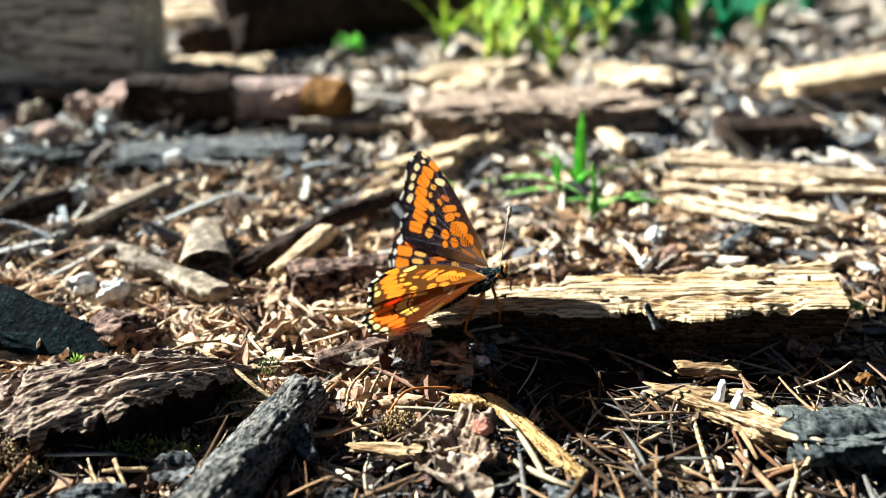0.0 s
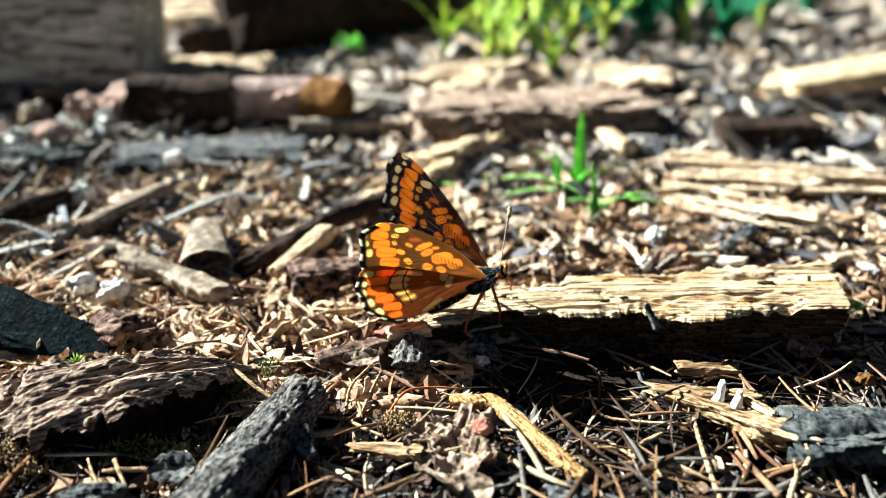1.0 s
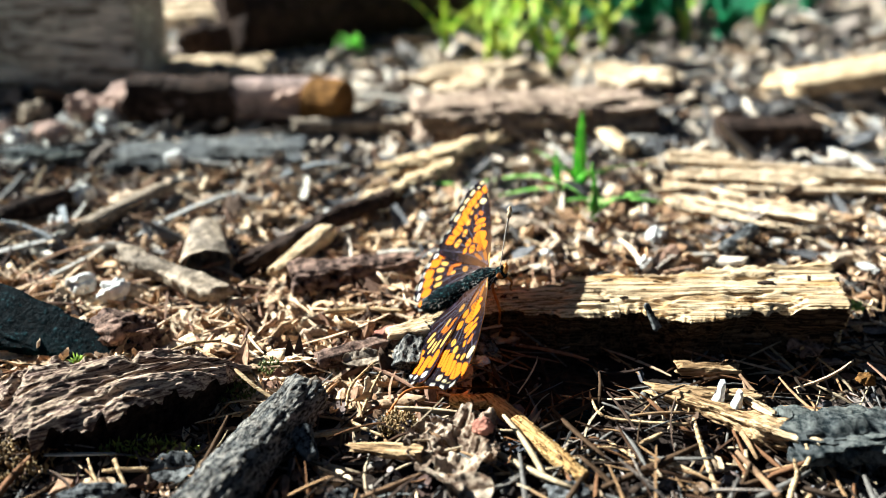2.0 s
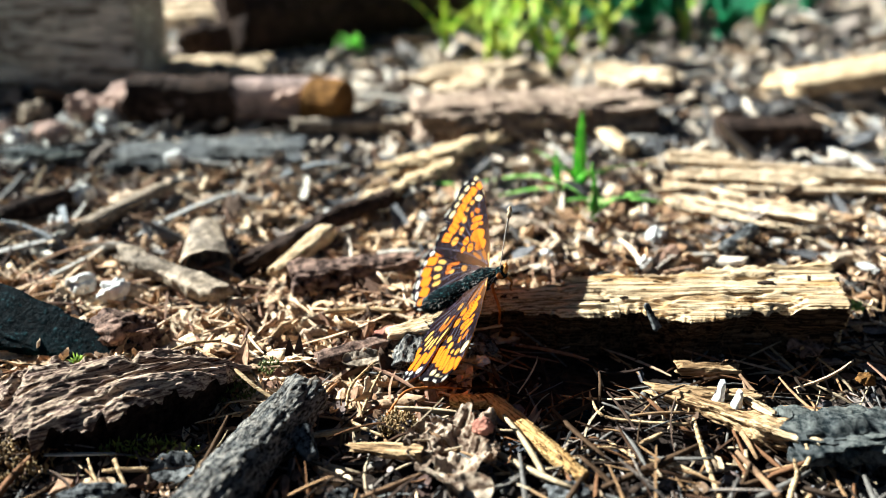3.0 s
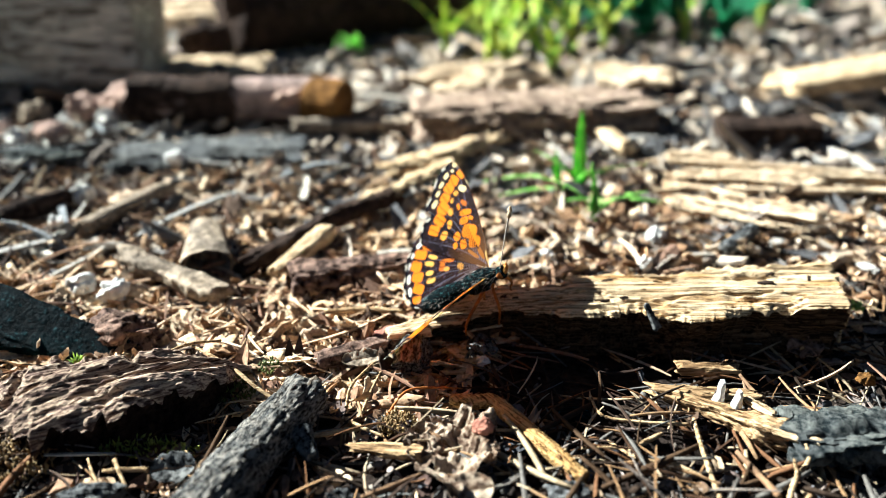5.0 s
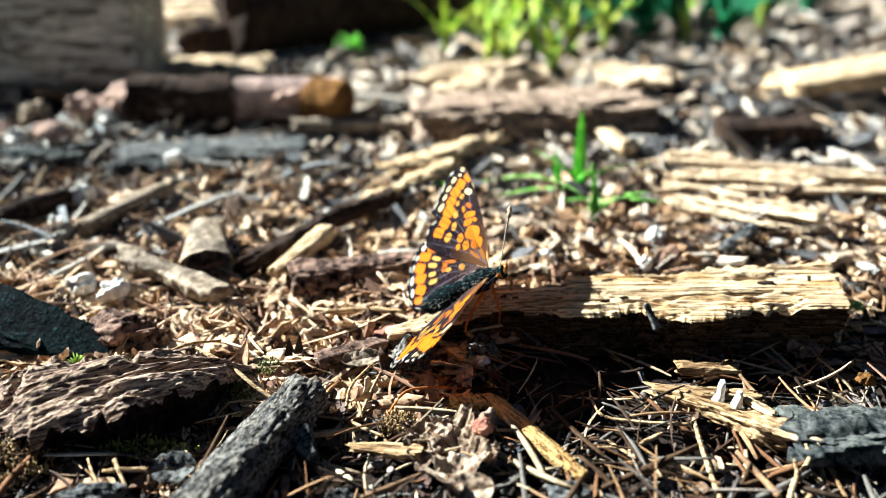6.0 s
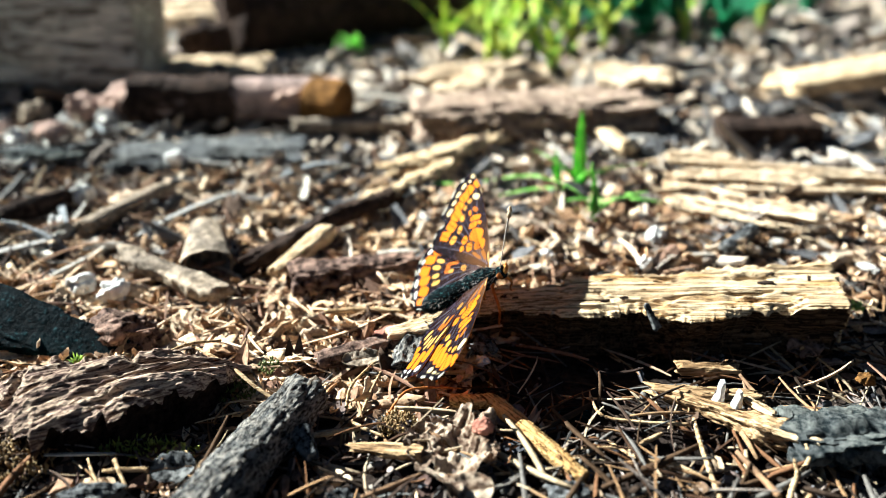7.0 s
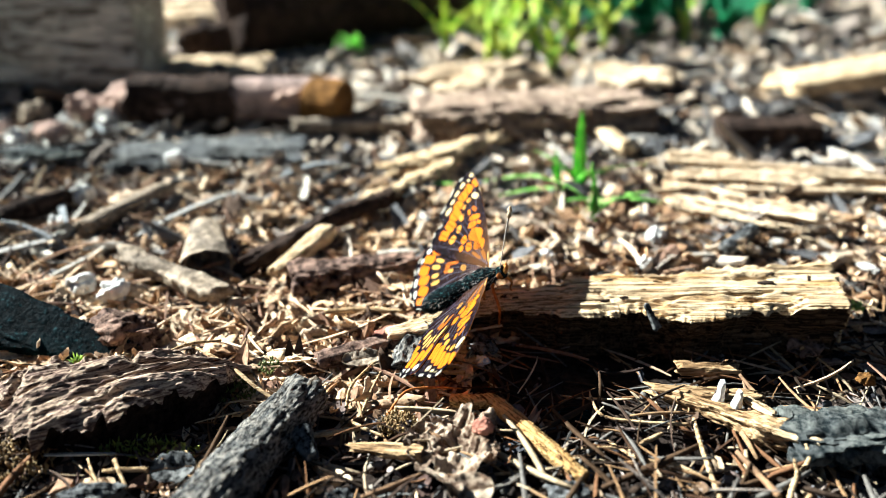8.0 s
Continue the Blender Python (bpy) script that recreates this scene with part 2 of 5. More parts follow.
ORANGE = rugged("orange_hair", (0.4, 0.15, 0.03), (0.62, 0.30, 0.08), 2.0, 0.6, 0.1)
CLUB = rugged("cream_club", (0.45, 0.28, 0.12), (0.75, 0.58, 0.36), 1.5, 0.6, 0.05)
ANTENNA = rugged("grey_antenna", (0.10, 0.085, 0.075), (0.5, 0.44, 0.38), 1.5, 0.6, 0.05)


# ---- shaping ----
def lattice(ix, iy, iz, seed):
    h = (ix * 374761393 + iy * 668265263 + iz * 2147483647 + seed * 974711) & 0xFFFFFFFF
    h = ((h ^ (h >> 13)) * 1274126177) & 0xFFFFFFFF
    return ((h ^ (h >> 16)) & 0xFFFF) / 32767.5 - 1


def grain3(p, seed=0):
    """Smooth noise from -1 to 1 at the points p."""
    p = np.asarray(p, float)
    i = np.floor(p).astype(np.int64)
    f = p - i
    f = f * f * (3 - 2 * f)
    out = 0
    for dx in (0, 1):
        for dy in (0, 1):
            for dz in (0, 1):
                w = (f[..., 0] if dx else 1 - f[..., 0]) * (f[..., 1] if dy else 1 - f[..., 1]) * (f[..., 2] if dz else 1 - f[..., 2])
                out = out + w * lattice(i[..., 0] + dx, i[..., 1] + dy, i[..., 2] + dz, seed)
    return out


def octaves(p, n=3, seed=0):
    p = np.asarray(p, float)
    return sum(grain3(p * 2 ** k, seed + 17 * k) / 2 ** k for k in range(n))


def ground_z(x, y):
    """Height of the soil in millimetres."""
    p = np.stack([np.asarray(x, float), np.asarray(y, float), np.zeros_like(np.asarray(x, float))], -1)
    far = np.clip((np.hypot(p[..., 0], p[..., 1]) - 700) / 4000, 0, 1)
    return 1.3 * octaves(p / 28, 2, 3) + 0.8 * octaves(p / 7, 3, 5) - 1.2 + far * 120 * octaves(p / 3000, 2, 8)


def solid(name, verts, faces, material, smooth=True):
    me = bpy.data.meshes.new(name)
    me.from_pydata([tuple(v) for v in np.asarray(verts) * MM], [], [tuple(f) for f in faces])
    me.materials.append(material)
    me.polygons.foreach_set("use_smooth", [smooth] * len(me.polygons))
    me.update()
    return me


def part(name, me, parent, label=""):
    ob = new(name, me)
    ob.parent = parent
    return tagged(ob, label)


def along(p0, p1, roll=0.0):
    """A pose in the middle of two places, x from the first to the second, z up."""
    a, b = Vector(p0), Vector(p1)
    x = (b - a).normalized()
    y = Vector((0, 0, 1)).cross(x).normalized()
    z = x.cross(y)
    m = Matrix((x, y, z)).transposed().to_4x4()
    m.translation = (a + b) / 2 * MM
    return m @ pose(0, 0, 0, roll)


def tube(L, W, T, nl=50, nc=28, e=3.0, taper=(1, 1), fibre=0.08, lump=0.08, jag=0.08, bend=0.0, seed=0, hollow=0.0, crust=0.0, fine=0.6, stretch=0.3):
    """A length of wood along x: box-like (e large) or round (e 2), with fibres, lumps, a bend and broken ends."""
    t = np.linspace(0, 1, nl)
    a = np.linspace(0, 2 * np.pi, nc, endpoint=False)
    c, s = np.cos(a), np.sin(a)
    cy = np.sign(c) * np.abs(c) ** (2 / e)
    cz = np.sign(s) * np.abs(s) ** (2 / e)
    k = taper[0] + (taper[1] - taper[0]) * t
    x = (t - 0.5)[:, None] * L * np.ones(nc)
    y = k[:, None] * cy * W / 2
    z = k[:, None] * cz * T / 2
    rad = min(W, T)
    q = np.stack([x / (3.5 * rad), y / (0.22 * rad), z / (0.22 * rad)], -1)
    f1 = octaves(q, 3, seed)
    q2 = np.stack([x / (1.1 * rad), y / (0.8 * rad), z / (0.8 * rad)], -1)
    f2 = octaves(q2, 3, seed + 50)
    g = 1 + fibre * f1 + lump * f2
    if crust:
        n3 = np.stack([x * stretch, y, z], -1) / fine
        rough = np.abs(octaves(n3 * 0.35, 3, seed + 70)) + 0.5 * octaves(n3, 2, seed + 71)
        g = g + crust * (rough - 0.4) / (rad / 2)
    y, z = y * g, z * g
    end = np.abs(2 * t - 1)[:, None] ** 6 * np.sign(2 * t - 1)[:, None]
    x = x + end * jag * L * 0.5 * grain3(np.stack([0 * x, y / (0.3 * rad), z / (0.3 * rad)], -1), seed + 9)
    z = z + bend * L * (np.sin(np.pi * t) - 0.6)[:, None]
    y = y + bend * L * 0.6 * np.sin(2.3 * np.pi * t + seed)[:, None]
    v = np.stack([x, y, z], -1).reshape(-1, 3)
    idx = np.arange(nl * nc).reshape(nl, nc)
    nx = np.roll(idx, -1, 1)
    faces = np.stack([idx[:-1], nx[:-1], nx[1:], idx[1:]], -1).reshape(-1, 4).tolist()
    verts = v.tolist()
    for row, flip in ((0, True), (nl - 1, False)):
        ring = idx[row]
        mid = v[ring].mean(0)
        sign = -1 if flip else 1
        inner = []
        for w, push in ((0.8, 0.05), (0.6, 0.08)) if hollow else ((0.7, 0.05), (0.35, 0.08)):
            base = len(verts)
            for j in ring:
                h = v[j] * w + mid * (1 - w)
                out = (push + 0.25 * grain3(h / (0.25 * rad), seed + 3)) * 0.3 * rad if hollow == 0 else -hollow * L * 10 * (push - 0.045)
                h = h + np.array([sign * out, 0, 0])
                verts.append(h.tolist())
            inner.append(list(range(base, base + nc)))
        rings = [list(ring)] + inner
        for r0, r1 in zip(rings[:-1], rings[1:]):
            for j in range(nc):
                j2 = (j + 1) % nc
                quad = (r0[j], r0[j2], r1[j2], r1[j])
                faces.append(quad[::-1] if flip else quad)
        faces.append(rings[-1][::-1] if flip else rings[-1])
    for fidx in range(len(faces)):
        faces[fidx] = [int(i) for i in faces[fidx]]
    return np.array(verts), faces


def piece(name, label, category, p0, p1, W, T, material, roll=0.0, group="", **shape):
    """One loose length of wood, bark or stem between two places."""
    L = (Vector(p1) - Vector(p0)).length
    ob = new(name, solid(name, *tube(L, W, T, **shape), material))
    ob.matrix_world = along(p0, p1, roll)
    return tagged(ob, label, category, group)


def boulder(name, label, category, at, size, material, seed=0, turn=0.0, group="", rough=0.34, sub=5):
    """A clod, stone or crumb."""
    bm = bmesh.new()
    bmesh.ops.create_icosphere(bm, subdivisions=sub, radius=1)
    v = np.array([x.co[:] for x in bm.verts])
    f = [[x.index for x in g.verts] for g in bm.faces]
    bm.free()
    v = v * (1 + rough * octaves(v * 1.9, 6, seed))[:, None] * np.array(size) / 2
    ob = new(name, solid(name, v, f, material))
    ob.matrix_world = pose(at[0] * MM, at[1] * MM, at[2] * MM, 0, 0, turn)
    return tagged(ob, label, category, group)


def attach(child, parent):
    """Make a thing a part of another, where it is."""
    child.parent = parent
    child.matrix_basis = parent.matrix_basis.inverted() @ child.matrix_basis
    for key in ("category", "group"):
        if key in child:
            del child[key]
    return child


# ---- ground ----
def ground():
    n = 440
    u = np.linspace(-1, 1, n)
    xs = 55 * np.sinh(7.4 * u)
    ys = 140 + 55 * np.sinh(7.4 * u)
    X, Y = np.meshgrid(xs, ys, indexing="ij")
    v = np.stack([X, Y, ground_z(X, Y)], -1).reshape(-1, 3)
    i = np.arange(n * n).reshape(n, n)
    f = np.stack([i[:-1, :-1], i[1:, :-1], i[1:, 1:], i[:-1, 1:]], -1).reshape(-1, 4).tolist()
    return tagged(new("ground", solid("ground", v, f, SOIL)), "dark humus soil of a sunlit forest floor", "ground", kind="structure")


ground()


# ---- loose litter ----
def plate(nx, ny, seed, curl=0.25):
    """A thin, curled, ragged flake of unit length and width: a closed shell of quads."""
    rs = np.random.RandomState(seed)
    u, w = np.meshgrid(np.linspace(-0.5, 0.5, nx + 1), np.linspace(-0.5, 0.5, ny + 1), indexing="ij")
    k = 1 - (0.2 + 0.6 * rs.rand()) * np.abs(2 * u) ** (1.5 + 4 * rs.rand())
    y = w * k + rs.uniform(-0.06, 0.06, u.shape)
    x = u + rs.uniform(-0.06, 0.06, u.shape) + 0.12 * np.sin(6 * w + seed)
    z = curl * (rs.uniform(-1, 1) * u ** 2 + rs.uniform(-1, 1) * w ** 2 * 2 + 0.5 * rs.uniform(-0.3, 0.3, u.shape))
    top = np.stack([x, y, z], -1).reshape(-1, 3)
    n = len(top)
    v = np.concatenate([top + [0, 0, 0.0], top * [0.94, 0.94, 1] - [0, 0, 0.09]])
    i = np.arange(n).reshape(nx + 1, ny + 1)
    f = np.stack([i[:-1, :-1], i[1:, :-1], i[1:, 1:], i[:-1, 1:]], -1).reshape(-1, 4)
    rim = np.concatenate([i[:, 0], i[-1, 1:], i[-2::-1, -1], i[0, -2:0:-1]])
    r2 = np.roll(rim, -1)
    side = np.stack([rim, rim + n, r2 + n, r2], -1)
    return v, np.concatenate([f, f[:, ::-1] + n, side])


def sliver(seed, seg=4, curve=0.07):
    """A thin stem of unit length with four sides, tapered and a little bent."""
    rs = np.random.RandomState(seed)
    t = np.linspace(-0.5, 0.5, seg + 1)
    k = 0.55 + 0.45 * np.cos(np.pi * t)
    mid = np.stack([t, curve * rs.uniform(-1, 1) * (1 - 4 * t ** 2), curve * rs.uniform(-1, 1) * (1 - 4 * t ** 2)], -1)
    sq = np.array([(0, 0.5, 0.5), (0, -0.5, 0.5), (0, -0.5, -0.5), (0, 0.5, -0.5)])
    v = np.concatenate([m * [1, 0, 0] + sq * kk for m, kk in zip(mid, k)])
    off = np.repeat(mid, 4, 0) * [0, 1, 1]
    f = []
    for s in range(seg):
        for j in range(4):
            a, b = s * 4 + j, s * 4 + (j + 1) % 4
            f.append((a, a + 4, b + 4, b))
    f += [(0, 1, 2, 3), (seg * 4 + 3, seg * 4 + 2, seg * 4 + 1, seg * 4)]
    return v, np.array(f), off


def crumb(seed):
    rs = np.random.RandomState(seed)
    bm = bmesh.new()
    bmesh.ops.create_cube(bm, size=1)
    bmesh.ops.subdivide_edges(bm, edges=bm.edges[:], cuts=1, use_grid_fill=True)
    v = np.array([x.co[:] for x in bm.verts])
    f = np.array([[x.index for x in g.verts] for g in bm.faces])
    bm.free()
    v = v / np.linalg.norm(v, axis=1)[:, None] * (0.5 + rs.uniform(-0.12, 0.12, (len(v), 1)))
    return v, f


def turns(rs, n, tilt):
    """Random turns: any heading, tilts up to about tilt."""
    h = rs.uniform(0, 2 * np.pi, n)
    a, b = rs.normal(0, tilt, n), rs.normal(0, tilt, n)
    ch, sh, ca, sa, cb, sb = np.cos(h), np.sin(h), np.cos(a), np.sin(a), np.cos(b), np.sin(b)
    R = np.zeros((n, 3, 3))
    R[:, 0, 0], R[:, 0, 1], R[:, 0, 2] = ch * cb, ch * sb * sa - sh * ca, ch * sb * ca + sh * sa
    R[:, 1, 0], R[:, 1, 1], R[:, 1, 2] = sh * cb, sh * sb * sa + ch * ca, sh * sb * ca - ch * sa
    R[:, 2, 0], R[:, 2, 1], R[:, 2, 2] = -sb, cb * sa, cb * ca
    return R


def strew(name, label, material, spots, shapes, size, tilt, lift, seed, smooth=False):
    """Many small pieces as one object. spots: x, y in plan; size: n x 3 lengths."""
    rs = np.random.RandomState(seed)
    n = len(spots)
    R = turns(rs, n, tilt)
    which = rs.randint(0, len(shapes), n)
    z = ground_z(spots[:, 0], spots[:, 1]) + lift
    V, F, base = [], [], 0
    for k, shape in enumerate(shapes):
        sel = np.where(which == k)[0]
        if not len(sel):
            continue
        v = shape[0][None] * size[sel][:, None, :]
        if len(shape) > 2:
            v = v + shape[2][None] * size[sel][:, None, :1]
        v = np.einsum("nij,nkj->nki", R[sel], v)
        v = v + np.stack([spots[sel, 0], spots[sel, 1], z[sel]], -1)[:, None, :]
        m = shape[0].shape[0]
        f = shape[1][None] + (np.arange(len(sel)) * m)[:, None, None] + base
        V.append(v.reshape(-1, 3))
        F.append(f.reshape(-1, 4))
        base += len(sel) * m
    V, F = np.concatenate(V) * MM, np.concatenate(F)
    me = bpy.data.meshes.new(name)
    me.vertices.add(len(V))
    me.vertices.foreach_set("co", V.astype(np.float32).ravel())
    me.loops.add(F.size)
    me.loops.foreach_set("vertex_index", F.astype(np.int32).ravel())
    me.polygons.add(len(F))
    me.polygons.foreach_set("loop_start", np.arange(0, F.size, 4, dtype=np.int32))
    me.update(calc_edges=True)
    me.validate()
    me.polygons.foreach_set("use_smooth", [smooth] * len(me.polygons))
    me.materials.append(material)
    return tagged(new(name, me), label, "forest litter", kind="stuff")


def spread(rs, n, y0, y1, wide=0.62, keep=None):
    """Places in the wedge of ground before the eye, from y0 to y1; keep gives the share that stays, by place."""
    out = np.zeros((0, 2))
    while len(out) < n:
        y = np.sqrt(rs.uniform(y0 ** 2, y1 ** 2, n * 2))
        x = rs.uniform(-1, 1, n * 2) * (wide * y + 25)
        q = np.stack([x, y], -1)
        if keep is not None:
            q = q[rs.rand(len(q)) < keep(x, y)]
        out = np.concatenate([out, q])
    return out[:n]


def blob(x, y, cx, cy, rx, ry):
    return np.exp(-((x - cx) / rx) ** 2 - ((y - cy) / ry) ** 2)


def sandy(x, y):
    """Where pale shavings lie thick; thinned before the grey log and split wood to deepen shade."""
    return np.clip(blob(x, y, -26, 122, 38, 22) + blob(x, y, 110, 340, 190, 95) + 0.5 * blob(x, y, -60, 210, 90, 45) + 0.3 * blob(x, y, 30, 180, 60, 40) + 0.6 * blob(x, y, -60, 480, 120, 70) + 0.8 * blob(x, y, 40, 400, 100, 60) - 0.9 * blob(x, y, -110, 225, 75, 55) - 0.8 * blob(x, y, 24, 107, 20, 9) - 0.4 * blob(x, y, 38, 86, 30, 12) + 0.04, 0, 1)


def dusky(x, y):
    # The blob clears litter before the split wood, imitating its deep shade.
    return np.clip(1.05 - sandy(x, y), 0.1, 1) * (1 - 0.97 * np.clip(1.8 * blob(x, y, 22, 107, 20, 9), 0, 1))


FLAKES = [plate(4, 2, s) for s in range(14)]
STEMS = [sliver(s) for s in range(10)]
LUMPS = [crumb(s) for s in range(10)]


def strew_all():
    rs = np.random.RandomState(4)

    def sizes(n, l0, l1, w0, w1, t0, t1, power=1.6):
        ln = l0 + (l1 - l0) * rs.rand(n) ** power
        return np.stack([ln, ln * rs.uniform(w0, w1, n), rs.uniform(t0, t1, n) * ln], -1)

    n = 2800
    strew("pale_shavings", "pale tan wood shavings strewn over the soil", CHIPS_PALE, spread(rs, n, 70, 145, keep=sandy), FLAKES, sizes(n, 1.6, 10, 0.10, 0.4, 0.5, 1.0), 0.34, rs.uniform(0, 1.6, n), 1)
    n = 2600
    strew("weathered_shavings", "weathered wood shavings and fibres behind the wood", CHIPS_FAR, spread(rs, n, 140, 230, keep=sandy), FLAKES, sizes(n, 2.5, 16, 0.07, 0.28, 0.5, 1.0), 0.26, rs.uniform(0, 2.0, n), 21)
    n = 4200
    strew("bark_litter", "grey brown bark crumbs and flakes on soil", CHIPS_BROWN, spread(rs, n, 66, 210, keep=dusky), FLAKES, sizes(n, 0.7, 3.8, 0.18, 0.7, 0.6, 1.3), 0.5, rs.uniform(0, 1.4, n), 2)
    n = 3000
    strew("far_shavings", "sun-bleached wood litter farther off", CHIPS_FAR, spread(rs, n, 205, 620, keep=sandy), FLAKES, sizes(n, 4, 22, 0.12, 0.45, 0.5, 1.0), 0.3, rs.uniform(0, 2, n), 3)
    n = 2400
    strew("far_bark_litter", "grey brown litter farther off", CHIPS_FAR, spread(rs, n, 205, 620, keep=dusky), FLAKES, sizes(n, 4, 18, 0.14, 0.5, 0.6, 1.2), 0.4, rs.uniform(0, 2, n), 4)
    n = 9000
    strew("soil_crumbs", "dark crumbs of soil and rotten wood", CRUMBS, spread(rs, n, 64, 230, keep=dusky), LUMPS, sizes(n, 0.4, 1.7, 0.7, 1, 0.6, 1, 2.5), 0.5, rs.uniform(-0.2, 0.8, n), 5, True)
    # Needles are thinned there too, so the wood's shade looks darker.
    n = 4200
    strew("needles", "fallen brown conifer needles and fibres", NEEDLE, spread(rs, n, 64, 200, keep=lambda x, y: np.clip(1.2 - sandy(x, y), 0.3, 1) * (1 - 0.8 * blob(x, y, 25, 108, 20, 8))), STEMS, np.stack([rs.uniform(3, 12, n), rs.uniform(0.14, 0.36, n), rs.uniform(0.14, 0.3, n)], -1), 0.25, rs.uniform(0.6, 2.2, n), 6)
    n = 260
    strew("straw_fibres", "pale straw and wood fibres on the litter", CHIPS_PALE, spread(rs, n, 70, 330, keep=sandy), STEMS, np.stack([rs.uniform(5, 16, n), rs.uniform(0.3, 0.9, n), rs.uniform(0.3, 0.7, n)], -1), 0.2, rs.uniform(0.8, 2.4, n), 7)
    n = 800
    strew("mid_sticks", "thin weathered sticks and fibres lying across the litter", CHIPS_GREY, spread(rs, n, 135, 460), STEMS, np.stack([rs.uniform(6, 28, n), rs.uniform(0.5, 1.7, n), rs.uniform(0.6, 1.6, n)], -1), 0.14, rs.uniform(0.8, 2.6, n), 9)
    n = 8500
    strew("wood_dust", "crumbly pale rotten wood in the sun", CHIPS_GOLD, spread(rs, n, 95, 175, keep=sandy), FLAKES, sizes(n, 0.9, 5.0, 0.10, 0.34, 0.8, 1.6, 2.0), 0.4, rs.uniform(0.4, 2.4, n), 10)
    n = 420
    strew("golden_fibres", "fine golden grass and wood fibres on sunlit litter", CHIPS_PALE, spread(rs, n, 96, 180, keep=lambda x, y: np.clip(blob(x, y, -26, 124, 36, 24) + 0.1, 0, 1)), STEMS, np.stack([rs.uniform(4, 15, n), rs.uniform(0.16, 0.5, n), rs.uniform(0.16, 0.4, n)], -1), 0.16, rs.uniform(1.6, 3.4, n), 14)
    n = 650
    broad = [plate(6, 4, 100 + k, 0.5) for k in range(12)]
    strew("leaf_scraps", "curled tan scraps of leaf and rotten wood in the sun", CHIPS_TAN, spread(rs, n, 96, 190, keep=sandy), broad, np.stack([rs.uniform(3.0, 8.0, n), rs.uniform(1.6, 4.2, n), rs.uniform(1.6, 4.0, n)], -1), 0.42, rs.uniform(1.2, 3.0, n), 15, True)
    n = 2400
    strew("rotten_crumbs", "rounded tan crumbs of rotten wood in the sun", CHIPS_TAN, spread(rs, n, 92, 200, keep=sandy), LUMPS, sizes(n, 0.5, 2.4, 0.5, 1, 0.4, 0.9, 2.4), 0.5, rs.uniform(0.6, 2.6, n), 16, False)
    n = 8000
    ring = np.stack([rs.normal(0, 800, 4 * n), 200 + rs.normal(0, 800, 4 * n)], -1)
    ring = ring[(np.abs(ring[:, 0]) > 0.6 * ring[:, 1] + 20) | (ring[:, 1] > 610)]
    ring = ring[np.hypot(ring[:, 0], ring[:, 1]) > 60][:n]
    strew("outer_litter", "brown and grey forest litter all around", CHIPS_GREY, ring, FLAKES, sizes(len(ring), 8, 40, 0.15, 0.6, 0.5, 1.0), 0.3, rs.uniform(0, 3, len(ring)), 11)
    n = 280
    strew("pebbles", "small rounded pebbles among the litter", PEBBLE, spread(rs, n, 130, 560), LUMPS, sizes(n, 2, 8, 0.7, 1, 0.6, 0.9, 2.5), 0.3, rs.uniform(0, 1, n), 8, True)


strew_all()


def smooth_line(pts, n):
    """A smooth open curve through the points."""
    p = np.array(pts, float)
    p = np.concatenate([[2 * p[0] - p[1]], p, [2 * p[-1] - p[-2]]])
    out = []
    m = len(p) - 3
    for u in np.linspace(0, m - 1e-6, n):
        i = int(u)
        f = u - i
        a, b, c, d = p[i:i + 4]
        out.append(0.5 * (2 * b + (c - a) * f + (2 * a - 5 * b + 4 * c - d) * f ** 2 + (3 * b - a - 3 * c + d) * f ** 3))
    return np.array(out)


def limb(pts, radius, n=26, nc=8):
    """A thin round limb along a smooth line through the points."""
    c = smooth_line(pts, n)
    rad = np.interp(np.linspace(0, 1, n), np.linspace(0, 1, len(radius)), radius)
    v, f = [], []
    for k in range(n):
        d = Vector(c[min(k + 1, n - 1)] - c[max(k - 1, 0)]).normalized()
        a = d.orthogonal().normalized()
        b = d.cross(a)
        for j in range(nc):
            q = 2 * math.pi * j / nc
            v.append(Vector(c[k]) + (a * math.cos(q) + b * math.sin(q)) * rad[k])
    for k in range(n - 1):
        for j in range(nc):
            a, b = k * nc + j, k * nc + (j + 1) % nc
            f.append((a, b, b + nc, a + nc))
    f += [tuple(range(nc))[::-1], tuple(range((n - 1) * nc, n * nc))]
    return np.array([q[:] for q in v]), f


def fuzzy(pts, radius, seed, n=60, nc=40, amp=0.06, rings=0.0):
    """A hairy, segmented body part."""
    v, f = limb(pts, radius, n, nc)
    c = np.repeat(smooth_line(pts, n), nc, 0)
    k = 1 + amp * octaves(v * 3.2, 3, seed) + rings * np.sin(np.repeat(np.linspace(0, 44, n), nc))
    return c + (v - c) * k[:, None], f


